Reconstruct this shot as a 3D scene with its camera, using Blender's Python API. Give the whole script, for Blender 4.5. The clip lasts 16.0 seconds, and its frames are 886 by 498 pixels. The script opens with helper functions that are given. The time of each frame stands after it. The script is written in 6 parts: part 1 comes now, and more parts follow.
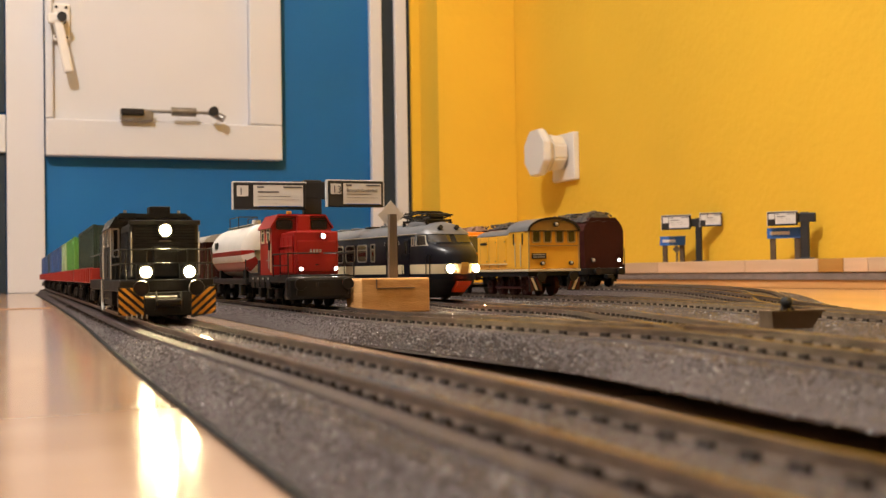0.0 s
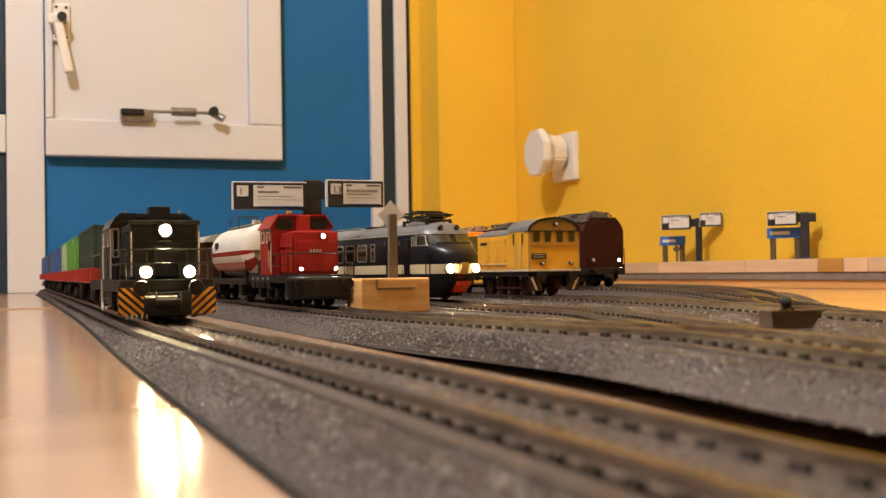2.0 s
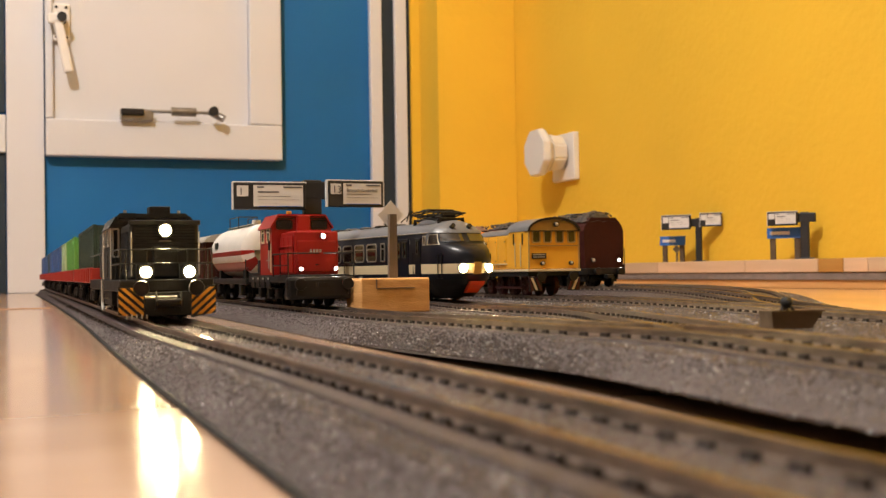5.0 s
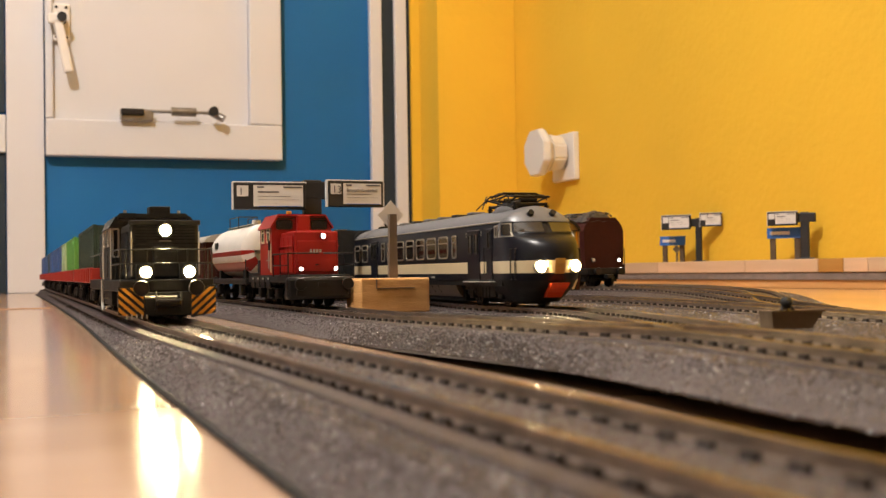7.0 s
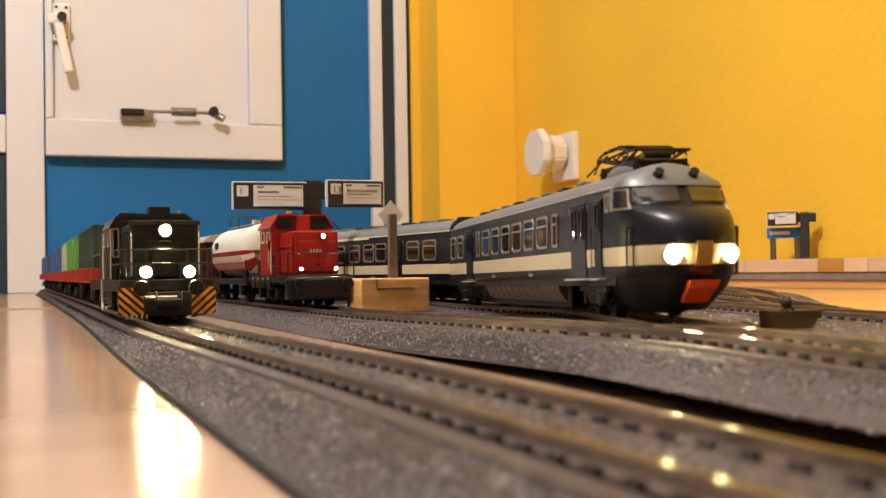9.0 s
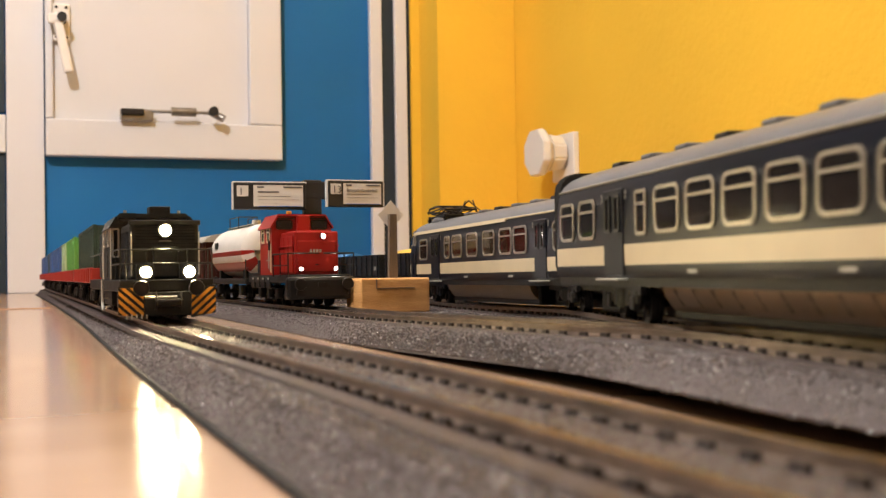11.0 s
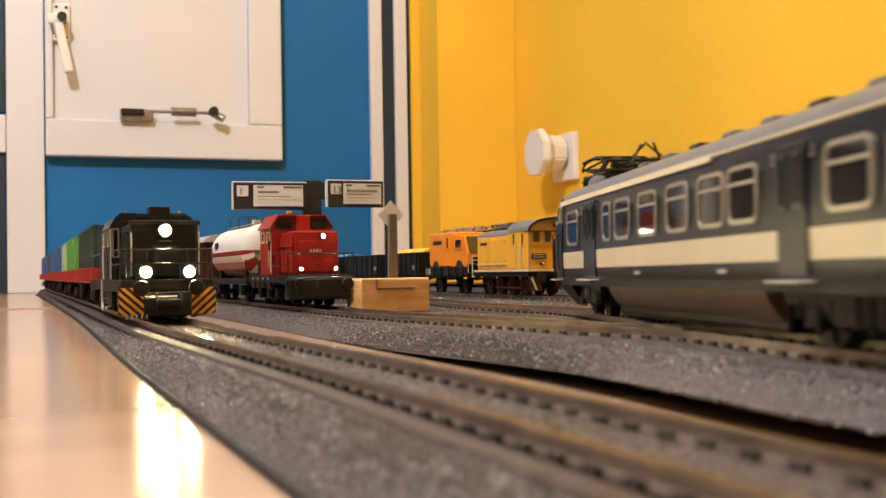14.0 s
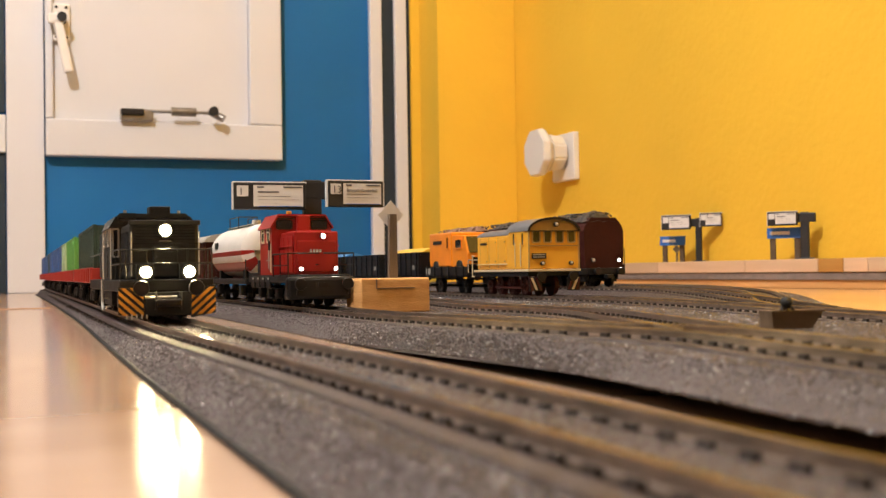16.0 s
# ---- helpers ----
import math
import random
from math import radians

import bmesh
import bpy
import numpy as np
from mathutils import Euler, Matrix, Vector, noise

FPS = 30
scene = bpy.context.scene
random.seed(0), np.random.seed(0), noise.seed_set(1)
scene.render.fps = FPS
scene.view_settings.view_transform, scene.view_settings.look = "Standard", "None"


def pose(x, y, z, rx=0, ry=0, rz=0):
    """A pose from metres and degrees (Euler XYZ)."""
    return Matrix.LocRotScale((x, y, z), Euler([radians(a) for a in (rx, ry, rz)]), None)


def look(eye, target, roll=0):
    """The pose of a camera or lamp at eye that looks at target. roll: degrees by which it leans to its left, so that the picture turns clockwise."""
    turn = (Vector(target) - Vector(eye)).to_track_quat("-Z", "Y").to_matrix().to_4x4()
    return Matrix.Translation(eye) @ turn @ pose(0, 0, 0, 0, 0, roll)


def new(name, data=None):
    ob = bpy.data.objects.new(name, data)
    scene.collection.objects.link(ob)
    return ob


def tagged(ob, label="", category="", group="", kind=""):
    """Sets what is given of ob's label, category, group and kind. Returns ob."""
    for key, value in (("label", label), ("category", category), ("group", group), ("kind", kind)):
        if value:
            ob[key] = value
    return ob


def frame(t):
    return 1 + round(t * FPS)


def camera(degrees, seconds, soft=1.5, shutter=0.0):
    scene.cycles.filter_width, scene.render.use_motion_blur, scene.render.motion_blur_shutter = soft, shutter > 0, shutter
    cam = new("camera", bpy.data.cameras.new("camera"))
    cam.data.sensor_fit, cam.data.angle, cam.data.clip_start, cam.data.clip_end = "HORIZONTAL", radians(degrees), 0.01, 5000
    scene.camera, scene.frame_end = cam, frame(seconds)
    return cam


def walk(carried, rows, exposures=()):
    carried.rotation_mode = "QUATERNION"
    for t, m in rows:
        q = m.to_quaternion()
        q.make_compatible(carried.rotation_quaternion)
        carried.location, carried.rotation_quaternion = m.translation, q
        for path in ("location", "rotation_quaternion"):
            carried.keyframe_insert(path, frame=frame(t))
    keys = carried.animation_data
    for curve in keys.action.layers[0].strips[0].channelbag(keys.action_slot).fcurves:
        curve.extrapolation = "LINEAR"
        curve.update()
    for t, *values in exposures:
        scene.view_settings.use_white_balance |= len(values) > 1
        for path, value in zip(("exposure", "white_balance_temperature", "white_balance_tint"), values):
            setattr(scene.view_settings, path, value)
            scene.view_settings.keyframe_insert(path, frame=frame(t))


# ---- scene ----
cam = camera(43.8, 16.0, 1.3, 0.4)
EYE = Vector((0, 0, 0.027))
AIM = Vector((math.sin(radians(21.3)), math.cos(radians(21.3)), math.tan(radians(1.146))))
VIEW = look(EYE, EYE + AIM, -0.9)
walk(cam, [(0, VIEW), (16, VIEW)], exposures=[(0, -0.16, 6500, 10), (6.5, -0.14, 6500, 10), (9, -0.06, 6400, 10), (11.5, 0.02, 6250, 10), (16, 0.02, 6300, 10)])
cam.data.dof.use_dof = True
cam.data.dof.focus_distance = 0.58
cam.data.dof.aperture_fstop = 33.0

# ---- light: a night room with one warm ceiling lamp ----
world = bpy.data.worlds.new("world")
world.use_nodes = True
world.node_tree.nodes["Background"].inputs[0].default_value = (0.02, 0.03, 0.06, 1)
world.node_tree.nodes["Background"].inputs[1].default_value = 0.2
scene.world = world
lamp = bpy.data.lights.new("ceiling_lamp_light", "POINT")
lamp.shadow_soft_size, lamp.energy, lamp.color = 0.045, 96, (1.0, 0.93, 0.86)
lamp_ob = new("ceiling_lamp_light", lamp)
lamp_ob.location = (-0.42, 0.40, 1.40)


# ---- materials ----
def mat(name, color, rough=0.5, metal=0.0, grain=0.0, scale=60.0, bump=0.0, bscale=200.0, spec=0.5, coat=0.0, vary=0.0, color2=None, stretch=None):
    m = bpy.data.materials.new(name)
    m.use_nodes = True
    nt = m.node_tree
    b = nt.nodes["Principled BSDF"]
    b.inputs["Base Color"].default_value = (*color, 1)
    b.inputs["Roughness"].default_value = rough
    b.inputs["Metallic"].default_value = metal
    b.inputs["Specular IOR Level"].default_value = spec
    b.inputs["Coat Weight"].default_value = coat
    tc = nt.nodes.new("ShaderNodeTexCoord")
    src = tc.outputs["Object"]
    if stretch:
        mp = nt.nodes.new("ShaderNodeMapping")
        mp.inputs["Scale"].default_value = stretch
        nt.links.new(src, mp.inputs[0])
        src = mp.outputs[0]
    if grain or color2:
        n = nt.nodes.new("ShaderNodeTexNoise")
        n.inputs["Scale"].default_value = scale
        n.inputs["Detail"].default_value = 6
        nt.links.new(src, n.inputs["Vector"])
        r = nt.nodes.new("ShaderNodeValToRGB")
        c2 = color2 or tuple(c * (1 - grain) for c in color)
        c1 = color if color2 else tuple(min(1, c * (1 + grain)) for c in color)
        r.color_ramp.elements[0].position, r.color_ramp.elements[1].position = 0.32, 0.68
        r.color_ramp.elements[0].color, r.color_ramp.elements[1].color = (*c2, 1), (*c1, 1)
        nt.links.new(n.outputs[0], r.inputs[0])
        out = r.outputs[0]
        if vary:
            oi = nt.nodes.new("ShaderNodeObjectInfo")
            hs = nt.nodes.new("ShaderNodeHueSaturation")
            ma = nt.nodes.new("ShaderNodeMapRange")
            ma.inputs[3].default_value, ma.inputs[4].default_value = 1 - vary, 1 + vary
            nt.links.new(oi.outputs["Random"], ma.inputs[0])
            nt.links.new(ma.outputs[0], hs.inputs["Value"])
            nt.links.new(out, hs.inputs["Color"])
            out = hs.outputs[0]
        nt.links.new(out, b.inputs["Base Color"])
        rr = nt.nodes.new("ShaderNodeMapRange")
        rr.inputs[3].default_value, rr.inputs[4].default_value = max(0.02, rough * 0.85), min(1, rough * 1.15)
        nt.links.new(n.outputs[0], rr.inputs[0])
        nt.links.new(rr.outputs[0], b.inputs["Roughness"])
    if bump:
        n2 = nt.nodes.new("ShaderNodeTexNoise")
        n2.inputs["Scale"].default_value = bscale
        n2.inputs["Detail"].default_value = 4
        nt.links.new(src, n2.inputs["Vector"])
        bp = nt.nodes.new("ShaderNodeBump")
        bp.inputs["Strength"].default_value = 1.0
        bp.inputs["Distance"].default_value = bump
        nt.links.new(n2.outputs[0], bp.inputs["Height"])
        nt.links.new(bp.outputs[0], b.inputs["Normal"])
    return m


def glow(name, color, strength):
    m = bpy.data.materials.new(name)
    m.use_nodes = True
    b = m.node_tree.nodes["Principled BSDF"]
    b.inputs["Base Color"].default_value = (*color, 1)
    b.inputs["Emission Color"].default_value = (*color, 1)
    b.inputs["Emission Strength"].default_value = strength
    return m


def glass_mat(name, tint, rough=0.05):
    m = bpy.data.materials.new(name)
    m.use_nodes = True
    b = m.node_tree.nodes["Principled BSDF"]
    b.inputs["Base Color"].default_value = (*tint, 1)
    b.inputs["Roughness"].default_value = rough
    b.inputs["Transmission Weight"].default_value = 1.0
    b.inputs["IOR"].default_value = 1.25
    return m


M = {
    "laminate": mat("laminate", (0.48, 0.325, 0.22), 0.15, 0, 0, 7, 0.00002, 34, 0.42, 0, 0, (0.41, 0.262, 0.168), (1, 3.2, 1)),
    "board": mat("board", (0.72, 0.42, 0.17), 0.35, 0, 0, 8, 0, 0, 0.4, 0, 0, (0.60, 0.33, 0.12), (2, 0.5, 1)),
    "yellow_wall": mat("yellow_wall", (0.86, 0.53, 0.045), 0.75, 0, 0.05, 3, 0.0012, 90, 0.25),
    "white_paint": mat("white_paint", (0.70, 0.70, 0.74), 0.38, 0, 0.03, 4, 0.0002, 60, 0.5),
    "blue_panel": mat("blue_panel", (0.004, 0.125, 0.36), 0.5, 0, 0.08, 3, 0.0003, 40, 0.35),
    "dark_gap": mat("dark_gap", (0.008, 0.02, 0.035), 0.6, 0, 0.2, 6),
    "ceiling": mat("ceiling", (0.8, 0.78, 0.74), 0.8, 0, 0.03, 3, 0.0005, 60),
    "ballast": mat("ballast", (0.066, 0.049, 0.046), 0.5, 0, 0, 420, 0.0012, 700, 0.55, 0, 0, (0.044, 0.031, 0.028)),
    "grit": mat("grit", (0.084, 0.064, 0.061), 0.22, 0, 0, 300, 0.0002, 900, 0.75, 0, 0, (0.034, 0.025, 0.023)),
    # pale glossy stone colour: the ballast's sparkle put into the colour
    "glint": mat("ballast_glint", (0.34, 0.32, 0.32), 0.10, 0, 0.2, 300, 0, 0, 0.9),
    "sleeper": mat("sleeper", (0.036, 0.025, 0.020), 0.6, 0, 0.25, 200, 0.0002, 500, 0.5, 0, 0.15),
    "rail": mat("rail", (0.32, 0.275, 0.215), 0.085, 1.0, 0.15, 90, 0.000002, 500),
    "rail_web": mat("rail_web", (0.36, 0.29, 0.235), 0.30, 0.8, 0.25, 150),
    "black": mat("black", (0.006, 0.006, 0.0065), 0.42, 0, 0.2, 120, 0.00008, 500),
    "frame_black": mat("frame_black", (0.0065, 0.0058, 0.0054), 0.5, 0, 0.3, 160, 0.0001, 500, 0.35),
    # for walls out of view; dark so that the railcar sides mirror less light
    "unseen_dark_wall": mat("unseen_dark_wall", (0.24, 0.20, 0.155), 0.8, 0, 0.06, 3, 0.0005, 60),
    "pine": mat("pine", (0.74, 0.43, 0.17), 0.5, 0, 0, 30, 0.0002, 160, 0.4, 0, 0, (0.60, 0.31, 0.105), (3, 1, 9)),
}


# ---- mesh helpers ----
def box(bm, x0, x1, y0, y1, z0, z1, bevel=0.0, seg=1):
    r = bmesh.ops.create_cube(bm, size=1, matrix=Matrix.Translation(((x0 + x1) / 2, (y0 + y1) / 2, (z0 + z1) / 2)) @ Matrix.Diagonal((x1 - x0, y1 - y0, z1 - z0, 1)))
    if bevel:
        edges = list({e for v in r["verts"] for e in v.link_edges})
        bmesh.ops.bevel(bm, geom=edges, offset=bevel, segments=seg, affect="EDGES", profile=0.5)


def cyl(bm, m, r0, r1, h, n=16):
    """A capped cone along the z of m, from its origin upwards."""
    bmesh.ops.create_cone(bm, cap_ends=True, segments=n, radius1=r0, radius2=r1, depth=h, matrix=m @ Matrix.Translation((0, 0, h / 2)))


def rod(bm, a, b, r, n=6):
    a, b = Vector(a), Vector(b)
    cyl(bm, Matrix.Translation(a) @ (b - a).to_track_quat("Z", "Y").to_matrix().to_4x4(), r, r, (b - a).length, n)


def tube(bm, pts, r, n=5):
    """One bent bar along the points."""
    pts = [Vector(p) for p in pts]
    rows = []
    for i, p in enumerate(pts):
        d = (pts[min(i + 1, len(pts) - 1)] - pts[max(i - 1, 0)]).normalized()
        q = d.to_track_quat("Z", "Y")
        rows.append([bm.verts.new(p + q @ Vector((r * math.cos(2 * math.pi * k / n), r * math.sin(2 * math.pi * k / n), 0))) for k in range(n)])
    for a, b in zip(rows, rows[1:]):
        for k in range(n):
            bm.faces.new((a[k], a[(k + 1) % n], b[(k + 1) % n], b[k]))
    bm.faces.new(rows[0]), bm.faces.new(rows[-1])
    bmesh.ops.recalc_face_normals(bm, faces=bm.faces)


def extrude(bm, outline, axis, lo, hi):
    """A prism: the outline's pairs lie in the plane across the axis ('x': y, z; 'y': x, z; 'z': x, y)."""
    def v(p, d):
        return bm.verts.new({"x": (d, p[0], p[1]), "y": (p[0], d, p[1]), "z": (p[0], p[1], d)}[axis])
    a, b = [v(p, lo) for p in outline], [v(p, hi) for p in outline]
    n = len(outline)
    bm.faces.new(a), bm.faces.new(b)
    for i in range(n):
        bm.faces.new((a[i], a[(i + 1) % n], b[(i + 1) % n], b[i]))
    bmesh.ops.recalc_face_normals(bm, faces=bm.faces)


def finish(name, bm, material, smooth=False):
    me = bpy.data.meshes.new(name)
    bm.to_mesh(me)
    bm.free()
    me.materials.append(material)
    if smooth:
        me.polygons.foreach_set("use_smooth", [True] * len(me.polygons))
        me.set_sharp_from_angle(angle=radians(smooth if smooth is not True else 40))
    return new(name, me)


def part(name, bm, material, parent=None, label="", smooth=False):
    ob = finish(name, bm, material, smooth)
    ob.parent = parent
    return tagged(ob, label)


def thing(name, label, category, group="", m=None, kind=""):
    ob = new(name)
    ob.empty_display_size = 0.01
    if m is not None:
        ob.matrix_world = m
    return tagged(ob, label, category, group, kind)


def slab(name, dims, material, parent=None, bevel=0.0, label="", kind="", category=""):
    bm = bmesh.new()
    box(bm, *dims, bevel=bevel, seg=2)
    ob = part(name, bm, material, parent, label)
    return tagged(ob, kind=kind, category=category)


# ---- the room ----
WX, NX = 0.902, -1.1        # right wall, left wall
WY, FY = 1.915, 2.010        # wall face and window frame face at the far end
BACK, CEIL, FLOOR = -1.6, 1.65, -0.76

tagged(slab("wall_east", (WX, WX + 0.1, BACK, 2.3, FLOOR, CEIL), M["yellow_wall"]), "bright yellow wall with a rough painted texture", "wall", kind="structure")
tagged(slab("wall_north_pier", (0.742, WX - 0.001, WY, 2.3, FLOOR, CEIL), M["yellow_wall"]), "yellow painted pier beside the window niche", "wall", kind="structure")
tagged(slab("wall_north_reveal", (0.7236, 0.7415, 2.0105, 2.159, FLOOR, CEIL), M["yellow_wall"]), "yellow painted reveal of the window niche", "wall", kind="structure")
tagged(slab("wall_north", (NX, 0.741, 2.16, 2.3, FLOOR, CEIL), M["white_paint"]), "plain wall that closes the window niche", "wall", kind="structure")
# west and south walls are unseen, their dark colour chosen to hold reflections down
tagged(slab("wall_west", (NX - 0.1, NX, BACK, 2.3, FLOOR, CEIL), M["unseen_dark_wall"]), "plain unseen wall, darkened to dim the reflections in the train sides", "wall", kind="structure")
tagged(slab("wall_south", (NX - 0.1, WX + 0.1, BACK - 0.1, BACK, FLOOR, CEIL), M["unseen_dark_wall"]), "plain unseen wall, darkened to dim the reflections in the train sides", "wall", kind="structure")
tagged(slab("ceiling", (NX - 0.1, WX + 0.1, BACK - 0.1, 2.3, CEIL, CEIL + 0.1), M["ceiling"]), "plain white ceiling", "ceiling", kind="structure")
tagged(slab("floor", (NX - 0.1, WX + 0.1, BACK - 0.1, 2.3, FLOOR - 0.1, FLOOR), M["pine"]), "plain wooden floor", "floor", kind="structure")

# the table: glossy laminate
table = thing("table", "glossy beech laminate table top under the model railway", "table")
slab("tabletop", (-0.75, 0.45, -0.45, 2.008, -0.03, 0.0), M["laminate"], table)
slab("joint_strip", (-0.75, 0.030, 1.010, 1.018, 0.0001, 0.0009), M["laminate"], table, 0.0003)
for lx in (-0.7, 0.40):
    for ly in (-0.4, 1.95):
        slab("leg", (lx - 0.025, lx + 0.025, ly - 0.025, ly + 0.025, FLOOR, -0.03), M["board"], table)
base = thing("baseboard", "wide orange wooden layout board along the wall", "board")
slab("board_panel", (0.452, 0.895, -0.45, 1.912, -0.03, 0.0), M["board"], base)
for ly in (-0.4, 1.85):
    slab("leg", (0.80, 0.85, ly - 0.025, ly + 0.025, FLOOR, -0.03), M["board"], base)

# window wall: white frame, blue panels, a closed sash with fittings
W = M["white_paint"]
win = tagged(slab("window_1", (NX, 0.7230, 2.025, 2.158, -0.70, CEIL), M["blue_panel"]), "blue painted panel behind a white window frame", "window", kind="structure")
slab("window_post", (-0.0098, 0.0510, FY, 2.0245, -0.0, CEIL - 0.002), W, win, 0.002)
slab("window_post", (0.6407, 0.6645, FY, 2.0245, -0.03, CEIL - 0.002), W, win, 0.002)
slab("window_post", (0.6903, 0.7146, FY, 2.0245, -0.03, CEIL - 0.002), W, win, 0.002)
slab("dark_seam", (0.6650, 0.6898, 2.018, 2.0245, -0.03, CEIL - 0.002), M["dark_gap"], win)
slab("dark_seam", (0.7148, 0.7229, 2.018, 2.0245, -0.03, CEIL - 0.002), M["dark_gap"], win)
slab("night_pane", (-0.9, -0.012, 2.018, 2.0245, 0.31, 1.4), M["dark_gap"], win)
slab("night_pane", (-0.9, -0.012, 2.018, 2.0245, -0.002, 0.238), M["dark_gap"], win)
slab("window_rail", (-0.9, -0.0105, FY, 2.0245, 0.240, 0.305), W, win, 0.002)
slab("window_rail", (-0.9, 0.7228, FY - 0.001, 2.0245, -0.10, -0.001), W, win, 0.002)
slab("sash_bottom_rail", (0.053, 0.465, 2.0, 2.0245, 0.236, 0.30), W, win, 0.003)
slab("sash_side_rail", (0.405, 0.465, 2.0, 2.0245, 0.3005, 1.3), W, win, 0.003)
slab("sash_side_rail", (0.053, 0.066, 2.0, 2.0245, 0.3005, 1.3), W, win, 0.003)
slab("sash_panel", (0.066, 0.4045, 2.014, 2.0245, 0.3005, 1.3), W, win)

# ---- track lines: how far each lies to the right, by the way along ----
T1, T2, T3, T4, T5 = 0.0535, 0.140, 0.208, 0.318, 0.42
RAIL = 0.0105


def ease(u):
    u = max(0.0, min(1.0, u))
    return u * u * (3 - 2 * u)


BEND_Y = [1.9, 1.2, 0.9, 0.75, 0.7, 0.65, 0.6, 0.55, 0.5, 0.45, 0.4, 0.35, 0.3, 0.25, 0.2, 0.15, 0.1, 0.05, 0.0, -0.05, -0.1, -0.15, -0.25, -0.6, -1.0]
BEND_X = [0.196, 0.196, 0.1985, 0.2067, 0.2145, 0.2225, 0.2285, 0.2215, 0.2140, 0.2173, 0.2163, 0.2009, 0.1812, 0.1633, 0.1478, 0.1375, 0.1335, 0.1345, 0.1365, 0.1370, 0.1380, 0.1395, 0.1430, 0.155, 0.170]
PATH_Y = [1.7 - 0.002 * i for i in range(1300)]
PATH_X = np.interp([-y for y in PATH_Y], [-y for y in BEND_Y], BEND_X)
for _ in range(2):
    PATH_X = np.convolve(np.pad(PATH_X, 12, mode="edge"), np.ones(25) / 25, "valid")


def line_1(y):
    return T1 + 0.0062 * ease((0.40 - y) / 0.25)


def rise(y):
    """The yard bed lifts off the table towards the near end."""
    return 0.0024 * ease((0.46 - y) / 0.24)


def line_3(y):
    return float(np.interp(-y, [-v for v in PATH_Y], PATH_X))


def line_2(y):
    return T2 + (line_3(y) - T2) * ease((0.26 - y) / 0.08) if y < 0.26 else T2


def line_4(y):
    return T4 - 0.055 * ease((0.55 - y) / 0.36)


def line_5(y):
    return T5 + (line_4(y) - T5) * ease((0.70 - y) / 0.42)


def line_6(y):
    return 0.60 + (line_5(y) - 0.60) * ease((0.97 - y) / 0.56)

